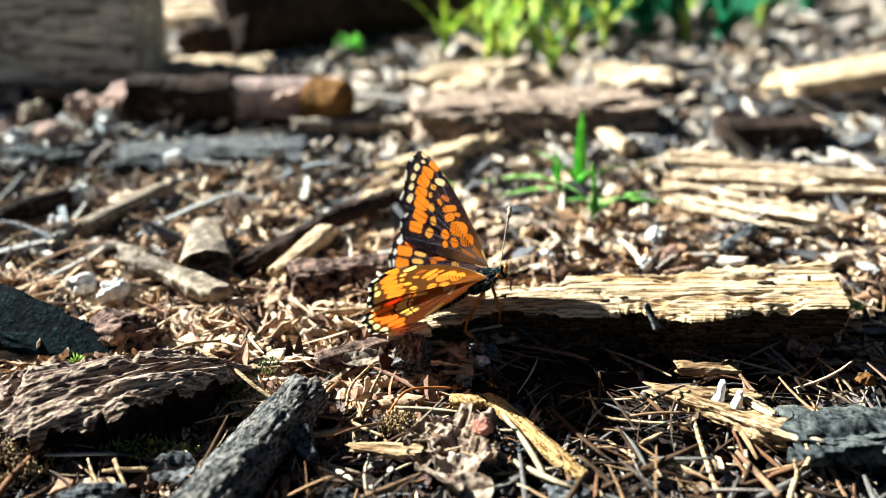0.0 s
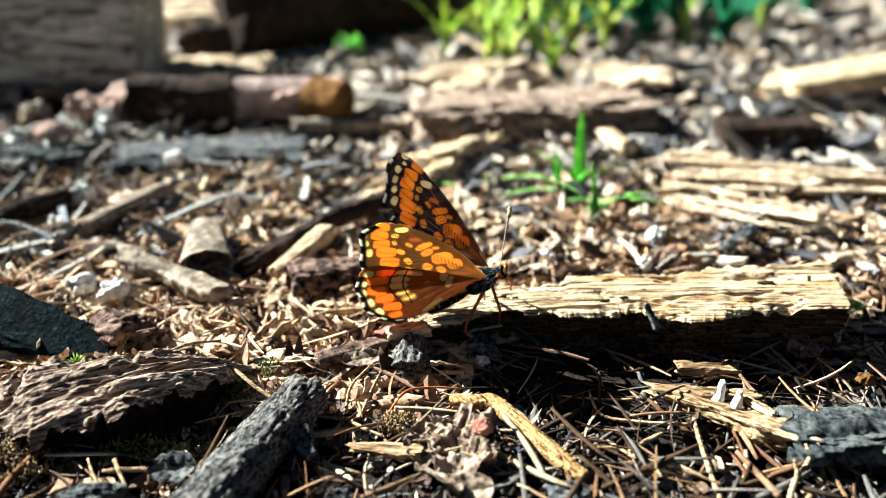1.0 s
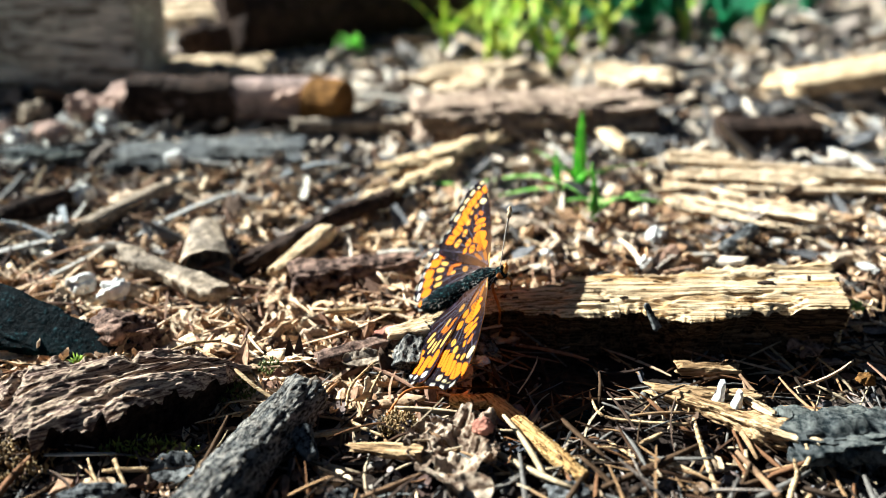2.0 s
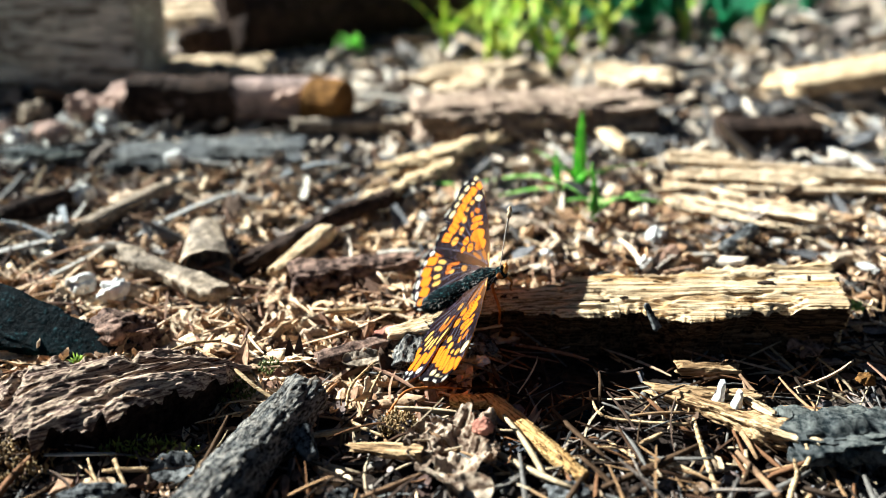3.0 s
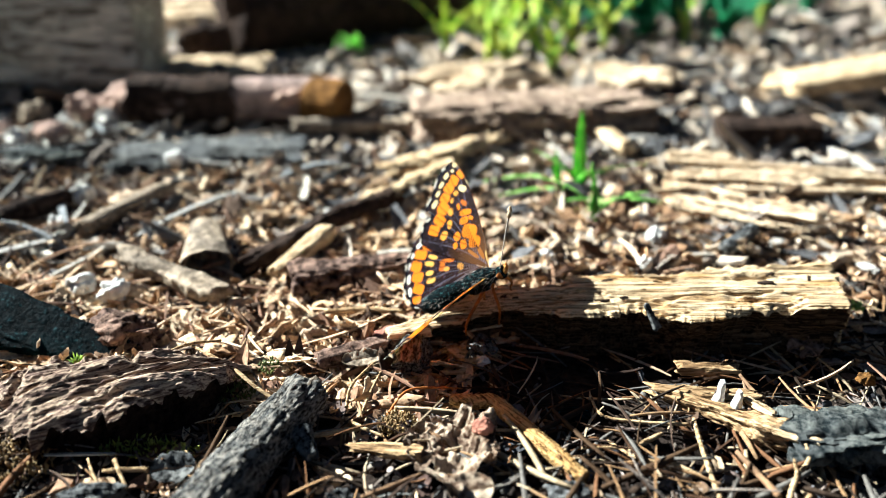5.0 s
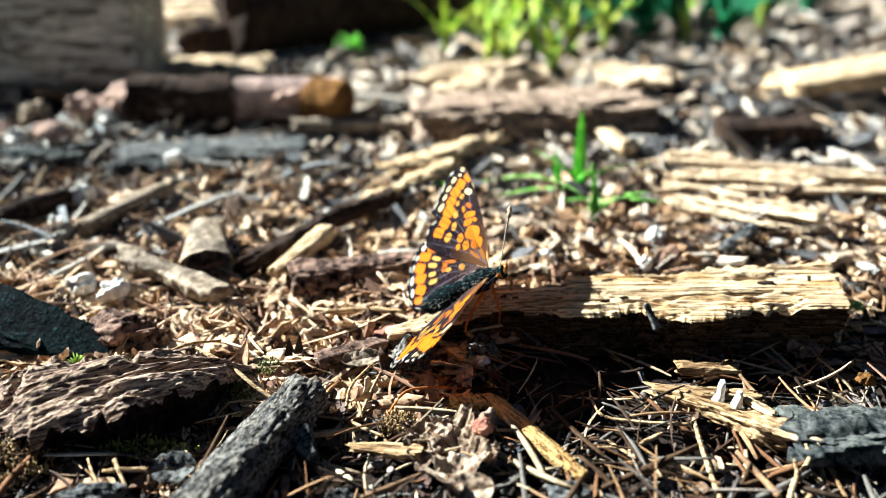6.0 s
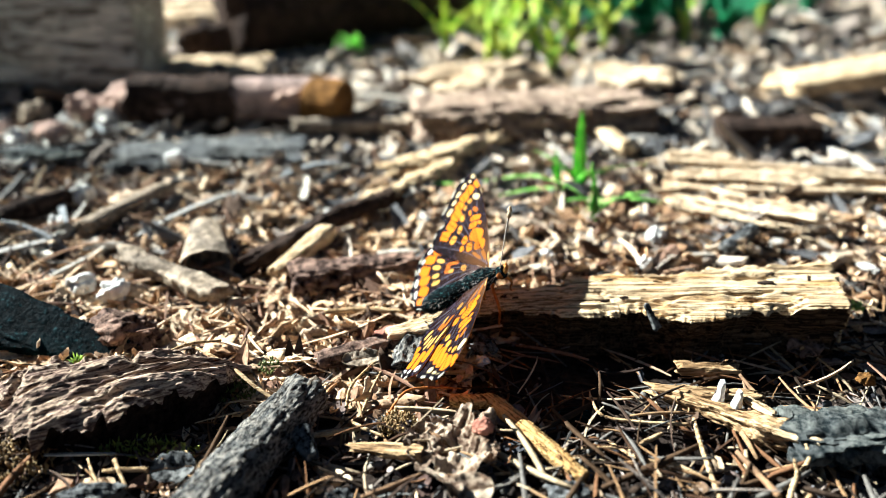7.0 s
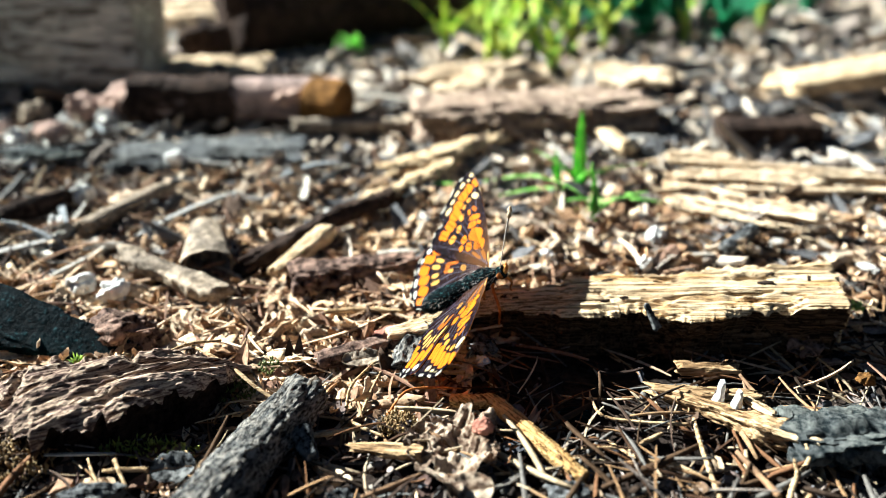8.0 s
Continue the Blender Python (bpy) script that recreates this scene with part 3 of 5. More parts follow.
# ---- the split piece of wood that bears the butterfly ----
def split_wood():
    # stations along it: front edge x, y, z and back edge x, y, z of the upper face
    st = np.array([
        (-7.1, 110.3, 4.0, -4.3, 115.2, 4.2),
        (0.5, 111.6, 5.6, 1.4, 118.2, 5.8),
        (9.0, 113.4, 7.2, 9.4, 120.3, 7.4),
        (14.0, 112.1, 7.5, 14.3, 119.7, 7.7),
        (17.9, 110.5, 7.6, 18.2, 119.7, 7.9),
        (22.1, 110.3, 7.7, 19.7, 121.5, 8.6),
        (25.9, 110.9, 7.7, 25.7, 122.1, 8.7),
        (28.6, 111.9, 7.8, 30.1, 121.9, 8.7),
        (32.3, 109.8, 7.6, 35.4, 121.5, 8.7),
        (36.4, 108.1, 7.6, 39.5, 122.9, 9.0),
        (40.3, 109.0, 7.8, 44.1, 123.8, 9.1),
        (44.6, 110.8, 8.0, 48.8, 124.2, 9.2),
        (51.4, 111.4, 8.2, 56.3, 125.1, 9.3),
        (60.1, 111.3, 8.4, 62.4, 125.1, 9.4),
    ])
    t0 = np.linspace(0, 1, len(st))
    nu, nv = 420, 110
    t = np.linspace(0, 1, nu)
    s = np.stack([np.interp(t, t0, st[:, k]) for k in range(6)], -1)
    front, back = s[:, :3], s[:, 3:]
    front[:, 1] += 0.35 * octaves(np.stack([t * 60, 0 * t, 0 * t], -1), 3, 1)
    back[:, 1] += 0.5 * octaves(np.stack([t * 40, 0 * t, 0 * t + 5], -1), 3, 2)
    w = np.linspace(0, 1, nv)
    top = front[:, None] * (1 - w[:, None]) + back[:, None] * w[:, None]
    g = np.stack([top[..., 0] / 16, top[..., 1] / 0.55, 0 * w + 0 * top[..., 0]], -1)
    g2 = np.stack([top[..., 0] / 30, top[..., 1] / 2.2, 0 * top[..., 0] + 3], -1)
    crack = np.clip(grain3(g2, 31) - 0.35, 0, 1)
    g3 = np.stack([top[..., 0] / 5, top[..., 1] / 0.28, 0 * top[..., 0] + 7], -1)
    pits = np.clip(grain3(np.stack([top[..., 0] / 2.2, top[..., 1] / 1.0, 0 * top[..., 0]], -1), 88) - 0.68, 0, 1)
    thin = np.clip(1 - np.abs(grain3(np.stack([top[..., 0] / 15, top[..., 1] / 1.1, 0 * top[..., 0] + 11], -1), 35)) / 0.10, 0, 1)
    torn = np.clip(octaves(np.stack([(top[..., 0] - 0.4 * top[..., 1]) / 7, top[..., 1] / 1.6, 0 * top[..., 0]], -1), 3, 36) - 0.25, 0, 1) * np.clip((top[..., 0] - 38) / 8, 0, 1)
    top[..., 2] += 0.11 * octaves(g, 3, 21) + 0.09 * grain3(g3, 24) + 0.2 * octaves(g2 * [0.7, 0.5, 1], 2, 22) - 0.5 * crack - 0.6 * thin - 0.9 * pits - 1.3 * torn
    top[..., 2] -= 0.7 * np.exp(-w * 14)[None] + 0.5 * np.exp(-(1 - w) * 14)[None]
    rings = [top]
    down = np.linspace(0, 1, 14)[1:]
    bk = np.stack([np.stack([top[:, -1, 0], top[:, -1, 1] + 0.5 * np.sin(3 * k), top[:, -1, 2] * (1 - k) - 0.8 * k], -1) for k in down], 1)
    under = np.linspace(0, 1, 8)[1:-1]
    f0 = np.stack([top[:, 0, 0], top[:, 0, 1] + 1.6, 0 * t - 0.8], -1)
    lift = np.clip(1 - t / 0.16, 0, 1) * 3.4
    f0[:, 2] += lift
    bk[..., 2] = np.maximum(bk[..., 2], lift[:, None] - 0.8)
    un = np.stack([bk[:, -1] * (1 - k) + f0 * k for k in under], 1)
    up = np.linspace(0, 1, 18)
    fr = np.stack([f0 * (1 - k) + top[:, 0] * k + np.stack([0 * t, 0.9 * np.sin(np.pi * k) + 0.7 * octaves(np.stack([t * 7, 0 * t + k * 7, 0 * t], -1), 3, 41) * np.sin(np.pi * k) + 0 * t, 0 * t], -1) for k in up[:-1]], 1)
    ring = np.concatenate([top, bk, un, fr], 1)
    m = ring.shape[1]
    end = (np.clip((t - 0.985) / 0.015, 0, 1) - np.clip(1 - t / 0.02, 0, 1))[:, None]
    ring[..., 0] += end * 0.9 * grain3(np.stack([ring[..., 1] / 0.6, ring[..., 2] / 0.6, 0 * ring[..., 0]], -1), 77)
    v = ring.reshape(-1, 3)
    i = np.arange(nu * m).reshape(nu, m)
    nx = np.roll(i, -1, 1)
    f = np.stack([i[:-1], i[1:], nx[1:], nx[:-1]], -1).reshape(-1, 4).tolist()
    f += [i[0].tolist(), i[-1][::-1].tolist()]
    mid = v.mean(0)
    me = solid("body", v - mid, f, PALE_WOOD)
    # All faces but the upper one take the shade-darkened wood.
    me.materials.append(SHADE_WOOD)
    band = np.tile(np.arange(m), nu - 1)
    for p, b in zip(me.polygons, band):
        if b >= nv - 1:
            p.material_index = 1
    ob = new("split_wood", None)
    ob.matrix_world = pose(*(mid * MM))
    tagged(ob, "pale weathered split wood lying on dark litter", "wood piece")
    part("body", me, ob)
    flap = part("bark_flap", solid("bark_flap", *tube(4.2, 1.6, 0.8, nl=16, nc=14, e=2.6, taper=(0.6, 1), fibre=0.2, lump=0.25, seed=5), GREY_BARK), ob, "curled grey bark flap")
    flap.matrix_basis = Matrix.Translation(-mid * MM) @ along((30.2, 110.7, 8.0), (31.2, 109.8, 6.2))
    for k, (x, y, z, w) in enumerate(((49.7, 117.8, 8.9, 2.4), (51.3, 120.5, 9.0, 1.5), (56.9, 119.0, 9.0, 1.6), (24.4, 113.7, 7.9, 1.3), (27.3, 114.5, 8.0, 1.2), (9.2, 116.0, 7.4, 0.9), (11.0, 115.6, 7.4, 0.9), (43.5, 112.7, 7.7, 0.9), (25.6, 119.3, 8.5, 1.6))):
        bit = part("dark_speck", solid("dark_speck", *tube(w, 0.45 * w, 0.5, nl=12, nc=14, e=2.2, taper=(0.6, 1), fibre=0.2, lump=0.4, seed=60 + k), BARK), ob)
        bit.matrix_basis = Matrix.Translation(Vector((x, y, z)) * MM - Vector(mid) * MM) @ pose(0, 0, 0, 0, 0, 35 * k if k < 3 else 10)
    return ob


split_wood()

piece("twig_stub", "short dark grey twig stub under the split wood", "twig", (-4.1, 110.4, 3.2), (-5.0, 104.0, 1.6), 4.6, 4.2, STUB, e=2.2, fibre=0.12, lump=0.2, seed=3, nl=80, nc=60, crust=0.5, fine=0.4)

piece("wood_chip", "pale broken chip at the split wood's end", "wood chip", (-8.0, 109.6, 4.6), (-2.4, 111.0, 4.8), 3.6, 1.8, TAN_WOOD, e=3, taper=(0.7, 1), fibre=0.15, lump=0.15, jag=0.2, crust=0.2, seed=131, nl=40)

# ---- large wood round it ----

def rotten_log():
    """A half-rotten log: a ridged, sloping top and a hollowed front darkened for shade."""
    # stations along it: front edge x, y, z and back edge x, y, z of the top
    st = np.array([(-53.9, 86.0, 4.2, -57.3, 93.9, 6.0), (-49.6, 85.2, 5.0, -53.8, 96.1, 7.6), (-43.6, 86.1, 5.4, -47.6, 97.4, 7.8), (-38.3, 87.8, 6.0, -41.4, 98.9, 7.2), (-33.6, 92.3, 6.2, -34.8, 100.9, 6.2), (-29.0, 97.1, 5.0, -30.0, 101.1, 5.0), (-27.5, 100.2, 2.6, -28.2, 102.7, 2.6)])
    nu, nv = 380, 120
    t = np.linspace(0, 1, nu)
    k = [np.interp(t, np.linspace(0, 1, len(st)), st[:, c]) for c in range(6)]
    front, back = np.stack(k[:3], -1), np.stack(k[3:], -1)
    one = np.stack([t * 30, 0 * t, 0 * t], -1)
    w = np.linspace(0, 1, nv)
    top = front[:, None] * (1 - w[:, None]) + back[:, None] * w[:, None]
    near, off = np.exp(-w * 9)[None], np.exp(-(1 - w) * 12)[None]
    top[..., 1] += 1.1 * octaves(one * 0.6, 3, 4)[:, None] * near
    top[..., 2] += 0.5 * octaves(one * 0.6, 3, 6)[:, None] * near + 0.8 * octaves(one * 0.7, 3, 5)[:, None] * off
    x, y = top[..., 0], top[..., 1]
    lean = 0.91 * y - 0.42 * x
    ridge = octaves(np.stack([x / 7, lean / 0.9, 0 * x], -1), 4, 7)
    broad = octaves(np.stack([x / 14, lean / 3.2, 0 * x + 2], -1), 3, 8)
    grit = octaves(np.stack([x / 1.1, lean / 0.5, 0 * x + 4], -1), 3, 9)
    gap = np.clip(1 - np.abs(grain3(np.stack([x / 12, lean / 2.2, 0 * x + 9], -1), 14)) / 0.16, 0, 1)
    top[..., 2] += 0.34 * ridge + 0.8 * broad + 0.17 * grit - 0.9 * gap + 1.2 * np.sin(np.pi * w)
    down = np.linspace(0, 1, 34)[1:]
    bk = np.stack([top[:, -1] * [1, 1, 0] + np.stack([0 * t, 1.2 * np.sin(2 * d) + 0 * t, top[:, -1, 2] * (1 - d) - 1.2 * d], -1) for d in down], 1)
    fr = []
    for d in np.linspace(1, 0, 34)[:-1]:
        h = np.stack([front[:, 0] / 2.2, 0 * t + 6 * d, 0 * t], -1)
        dent = 1.5 * np.sin(np.pi * d) + 0.9 * octaves(h, 4, 10) * np.sin(np.pi * min(d * 1.3, 1))
        fr.append(np.stack([top[:, 0, 0], top[:, 0, 1] + dent, top[:, 0, 2] * (1 - d) - 1.2 * d], -1))
    ring = np.concatenate([top, bk, np.stack(fr, 1)], 1)
    ring[..., 0] += (np.clip((t - 0.95) / 0.05, 0, 1) - np.clip(1 - t / 0.05, 0, 1))[:, None] * 1.3 * octaves(np.stack([0 * ring[..., 0], ring[..., 1] / 1.3, ring[..., 2] / 1.3], -1), 3, 11)
    m = ring.shape[1]
    v = ring.reshape(-1, 3)
    i = np.arange(nu * m).reshape(nu, m)
    nx = np.roll(i, -1, 1)
    f = np.stack([i[:-1], i[1:], nx[1:], nx[:-1]], -1).reshape(-1, 4).tolist()
    mid = v.mean(0)
    v = v.tolist()
    for row, flip in ((0, False), (nu - 1, True)):
        c = len(v)
        v.append(ring[row].mean(0).tolist())
        for a, b in zip(i[row].tolist(), np.roll(i[row], -1).tolist()):
            f.append((b, a, c) if flip else (a, b, c))
    turn = pose(0, 0, 0, 0, 0, 24)
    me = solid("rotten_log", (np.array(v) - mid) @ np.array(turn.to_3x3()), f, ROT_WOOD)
    # Front and back sides get the colour that holds their shade.
    me.materials.append(SHADE_ROT)
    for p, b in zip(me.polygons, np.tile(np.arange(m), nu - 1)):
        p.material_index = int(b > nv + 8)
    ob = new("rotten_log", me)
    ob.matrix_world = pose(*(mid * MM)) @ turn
    return tagged(ob, "dark purple-brown rotten log with lit top", "log")


rotten_log()
piece("dark_slab", "blue-black slab of wet bark leaning on the litter", "bark slab", (-71.9, 113.5, 6.5), (-49.3, 110.0, 1.5), 10.0, 2.6, SLATE, roll=38, e=8, taper=(1.1, 0.45), fibre=0.05, lump=0.03, jag=0.25, seed=12, nl=140, nc=100, crust=0.12)
stub = piece("branch_stub", "dark grey branch stub with rough bark", "branch", (-18.3, 96.0, 3.0), (-27.6, 71.6, 2.6), 6.6, 5.8, STUB, e=2.2, fibre=0.06, lump=0.08, jag=0.06, seed=13, nl=300, nc=140, crust=0.40, fine=0.55, stretch=0.35)


lie = pose(0.0087, 0.0892, 0.0024, 0, 0, -54)
v, f = fuzzy([(1.2, 96.2, 2.0), (3.8, 94.8, 2.6), (6.5, 94.2, 3.0), (8.8, 91.2, 2.8), (11.7, 86.9, 2.4), (14.4, 83.2, 2.0), (16.6, 80.4, 1.6)], [0.85, 0.95, 1.05, 1.1, 1.2, 1.2, 0.95], 14, 220, 36, amp=0.09, rings=0.02)
v = (v - np.array(lie.translation) / MM) @ np.array(lie.to_3x3())
pale_twig = new("pale_twig", solid("pale_twig", v, f, TWIG))
pale_twig.matrix_world = lie
tagged(pale_twig, "golden dry twig bent at one end on dark soil", "twig")
piece("splinter", "brown rotten splinter with torn fibres", "wood splinter", (28.7, 98.3, 2.2), (43.6, 87.8, 2.0), 3.6, 2.6, SPLINTER, e=3, taper=(0.5, 1.2), fibre=0.2, lump=0.2, jag=0.2, seed=16, nl=160, nc=70, crust=0.6)
piece("splinter", "pale flat splinter beside the rotten one", "wood splinter", (29.2, 97.7, 2.6), (41.8, 96.4, 2.4), 2.4, 1.2, SPLINTER, e=3, fibre=0.15, lump=0.15, jag=0.2, seed=17, nl=60)
piece("splinter", "lit bit of wood in the shade of the split wood", "wood splinter", (34.3, 105.8, 0.9), (42.3, 105.2, 0.9), 2.4, 1.6, SPLINTER, e=3, fibre=0.15, lump=0.15, jag=0.2, seed=18, nl=40)
piece("grey_slab", "grey flat slab of weathered wood", "slab", (42.9, 87.0, 2.6), (60.2, 87.3, 2.8), 9.0, 3.4, GREY_SLAB, e=5, fibre=0.05, lump=0.14, jag=0.22, seed=19, nl=160, nc=120, crust=0.75, fine=0.6)

piece("dark_bark_piece", "dark red-brown bark piece behind the butterfly", "bark piece", (-25.7, 131.7, 2.6), (-4.9, 137.5, 2.6), 7.5, 4.6, RED_BARK, e=3, taper=(1, 0.8), fibre=0.1, lump=0.14, seed=20, nl=140, nc=70, crust=0.8)
piece("pale_chip_stick", "pale stripped stick lying across litter", "stick", (-29.5, 133.8, 3.0), (-22.7, 150.6, 3.4), 4.0, 3.0, TAN_WOOD, e=2.5, taper=(0.6, 1.1), fibre=0.1, lump=0.15, seed=21)
piece("dark_twig", "dark twig lying across the litter", "twig", (-35.7, 137.5, 2.6), (-11.4, 171.2, 3.5), 4.0, 3.6, BARK, e=2.2, fibre=0.1, lump=0.12, bend=0.02, seed=22, nl=140, nc=40, crust=0.6)
piece("bark_tube", "hollow curl of pale bark with a dark mouth", "bark curl", (-41.6, 136.0, 3.0), (-47.0, 155.0, 2.8), 9.6, 6.4, TAN_BARK, e=2.1, taper=(1, 0.62), fibre=0.06, lump=0.05, jag=0.03, seed=23, hollow=0.9)
piece("pale_stick", "pale stripped stick half sunk in litter", "stick", (-57.5, 140.2, 3.0), (-36.6, 126.4, 2.6), 4.4, 3.2, TAN_BARK, e=2.5, fibre=0.15, lump=0.3, crust=0.3, jag=0.2, seed=24, nl=90)
boulder("white_stone", "bright white stone among the litter", "stone", (-61.2, 129.5, 3.0), (4.8, 4, 3.4), WHITE, 1, group="white stones")
boulder("white_stone", "bright white stone among the litter", "stone", (-54.6, 127.0, 2.8), (4.8, 4, 3.4), WHITE, 2, 40, group="white stones")
boulder("white_stone", "small white stone in shade", "stone", (-77.8, 172.5, 3.0), (4.5, 4, 4.6), WHITE, 3, 40, group="white stones")
piece("dark_twig", "dark crooked twig on grey litter", "twig", (-90.6, 155.0, 3.0), (-79.2, 174.3, 3.0), 4.0, 4.0, BARK, e=2.2, fibre=0.1, lump=0.14, bend=0.03, seed=25)

def shredded(label, p0, p1, wide, n, seed):
    """A torn strip of wood split into many fibres that lie side by side."""
    rs = np.random.RandomState(seed)
    L = (Vector(p1) - Vector(p0)).length
    ob = new("torn_wood", None)
    ob.matrix_world = along(p0, p1)
    tagged(ob, label, "torn wood")
    for k in range(n):
        ln = L * rs.uniform(0.4, 0.95)
        w = rs.uniform(0.6, 1.7) * wide / n * 1.9
        v, f = tube(ln, w, w * 0.5, nl=60, nc=24, e=4, taper=(rs.uniform(0.4, 1), rs.uniform(0.4, 1)), fibre=0.25, lump=0.2, jag=0.25, bend=0.008, crust=0.3, fine=0.5, seed=seed * 40 + k)
        b = part("fibre", solid("fibre", v, f, BLEACHED), ob)
        b.matrix_basis = pose(rs.uniform(-0.5, 0.5) * (L - ln) * MM, ((k + 0.5) / n - 0.5) * wide * MM, rs.uniform(-1.0, 1.0) * MM, rs.uniform(-18, 18), rs.uniform(-2, 2), rs.uniform(-4, 4))
    return ob


shredded("sunlit torn strip of pale wood fibres on soil", (44.4, 185.9, 2.6), (109.1, 181.5, 2.8), 14, 8, 1)
shredded("sunlit frayed strip of pale wood fibres", (47.7, 172.5, 3.0), (73.1, 154.4, 4.2), 12, 8, 2)
shredded("narrow pale strip of torn wood fibres", (45.8, 197.6, 2.6), (74.4, 195.9, 2.6), 6, 4, 3)
shredded("sun-bleached wood fibres below the grass", (-8.9, 271.5, 4.0), (28.8, 297.2, 4.0), 26, 7, 4)
shredded("sun-bleached wood fibres on far soil", (45.3, 301.9, 3.0), (76.8, 275.8, 3.0), 22, 7, 5)
shredded("sunlit pale fibres between the logs", (-99.6, 303.8, 3.0), (-62.4, 309.7, 3.0), 24, 7, 8)
shredded("sunlit pale fibres behind the logs", (-138.7, 416.5, 3.0), (-75.6, 443.8, 3.0), 60, 8, 9)

piece("pale_stick", "pale stripped stick lying on soil", "stick", (39.7, 231.6, 3.4), (45.9, 205.2, 3.4), 5.0, 2.6, TAN_WOOD, e=2.8, fibre=0.15, lump=0.2, jag=0.3, seed=33)
piece("bark_plank", "bark-covered plank with sunlit top", "plank", (-7.5, 225.8, 5.0), (55.7, 237.8, 5.0), 26.0, 9.0, ROT_WOOD, e=4, fibre=0.05, lump=0.1, jag=0.08, seed=34, nl=160, nc=90, crust=1.2, fine=1.2)
piece("thin_rod", "thin grey rod of wood", "stick", (-41.0, 227.3, 3.0), (-8.4, 227.3, 3.0), 4.5, 4.0, TAN_BARK, e=2.4, fibre=0.06, lump=0.08, seed=35)
piece("grey_plank", "grey flat plank in the litter", "plank", (-81.8, 206.5, 0.4), (-36.4, 212.4, 0.4), 20.0, 4.0, GREY_BARK, e=4, fibre=0.05, lump=0.08, jag=0.1, seed=36, nl=120, nc=60, crust=0.8, fine=1.2)
stick = piece("cut_stick", "cut stick, half darkened for shade, half peeled pinkish wood", "stick", (-84.5, 237.0, 7.5), (-30.0, 238.9, 7.5), 12.6, 12.2, PEELED, e=2.2, fibre=0.05, lump=0.06, seed=37, nl=90, nc=40)
# Dark sleeve added over the left half, standing in for the grey log's shade.
attach(piece("shade_sleeve", "dark sleeve added for shade", "bark", (-88.0, 237.0, 7.6), (-58.5, 237.9, 7.6), 14.4, 14.0, BARK, e=2.2, taper=(1, 0.97), fibre=0.05, lump=0.08, jag=0.12, seed=38, nl=90, nc=50, crust=0.6, fine=1.0), stick)
boulder("pink_stone", "pinkish rounded stone beside the cut stick", "stone", (-91.6, 243.0, 6.0), (14, 12, 10), PINK, 5, group="pink stones")
attach(boulder("peeled_patch", "peeled pinkish patch", "wood", (-54.1, 238.7, 10.0), (11, 7, 5), PINK, 6), stick)
attach(boulder("peeled_patch", "peeled pinkish patch", "wood", (-43.0, 234.8, 9.0), (10, 8, 6), PINK, 7), stick)
attach(piece("cut_end", "brown rotten cut end", "wood", (-37.0, 236.6, 7.2), (-27.5, 233.0, 7.0), 15.5, 13.6, END_GRAIN, e=2.1, taper=(1, 0.94), fibre=0.06, lump=0.08, jag=0.06, seed=39, nl=40, nc=40, crust=0.5, fine=0.9), stick)
piece("grey_log", "thick silver-grey weathered log in shade", "log", (-192.9, 284.1, 21.0), (-97.5, 289.8, 21.0), 44.0, 42.0, GREY_WOOD, e=4, fibre=0.04, lump=0.05, jag=0.03, seed=40, nl=200, nc=130, crust=1.4, fine=1.5)
piece("dark_log", "dark bark log lying behind grass", "log", (-84.0, 340.0, 12.0), (40.0, 446.0, 13.0), 28.0, 26.0, BARK, e=2.4, fibre=0.05, lump=0.07, jag=0.05, seed=41, nl=140, nc=70, crust=1.6, fine=1.5)
boulder("dark_clod", "dark clod of rotten wood", "clod", (-88.8, 325.4, 7.0), (18, 14, 14), BARK, 9)
piece("tan_plank", "tan sunlit plank with a shadowed edge", "plank", (105.7, 258.6, 7.0), (176.8, 292.0, 8.0), 24.0, 8.0, TAN_WOOD, e=4, taper=(0.7, 1), fibre=0.06, lump=0.1, jag=0.1, seed=42, nl=80)
piece("dark_lump_wood", "dark piece of bark on pale litter", "bark piece", (72.7, 216.2, 4.0), (98.0, 218.3, 4.0), 11.0, 7.0, BARK, e=3, fibre=0.08, lump=0.14, seed=43)

# ---- grass ----
def blade(L, W, lean, seed, n=14):
    """A folded, tapering, arching leaf along z."""
    rs = np.random.RandomState(seed)
    t = np.linspace(0, 1, n)
    w = W / 2 * np.clip(1.15 - t ** 2.2, 0.03, 1) * (0.65 + 0.35 * np.minimum(1, t * 5))
    y = lean * L * t ** 1.8
    z = L * (t - 0.45 * abs(lean) * t ** 2)
    left = np.stack([-w, y - 0.3 * w, z], -1)
    mid = np.stack([0.05 * W * np.sin(4 * t + seed), y, z], -1)
    right = np.stack([w, y - 0.3 * w, z], -1)
    under = mid + [0, 0.12 * W + 0.05, 0]
    v = np.stack([left, mid, right, under], 1).reshape(-1, 3)
    f = []
    for i in range(n - 1):
        for j in range(4):
            a, b = i * 4 + j, i * 4 + (j + 1) % 4
            f.append((a, b, b + 4, a + 4))
    f += [(3, 2, 1, 0), ((n - 1) * 4, (n - 1) * 4 + 1, (n - 1) * 4 + 2, (n - 1) * 4 + 3)]
    return v, f


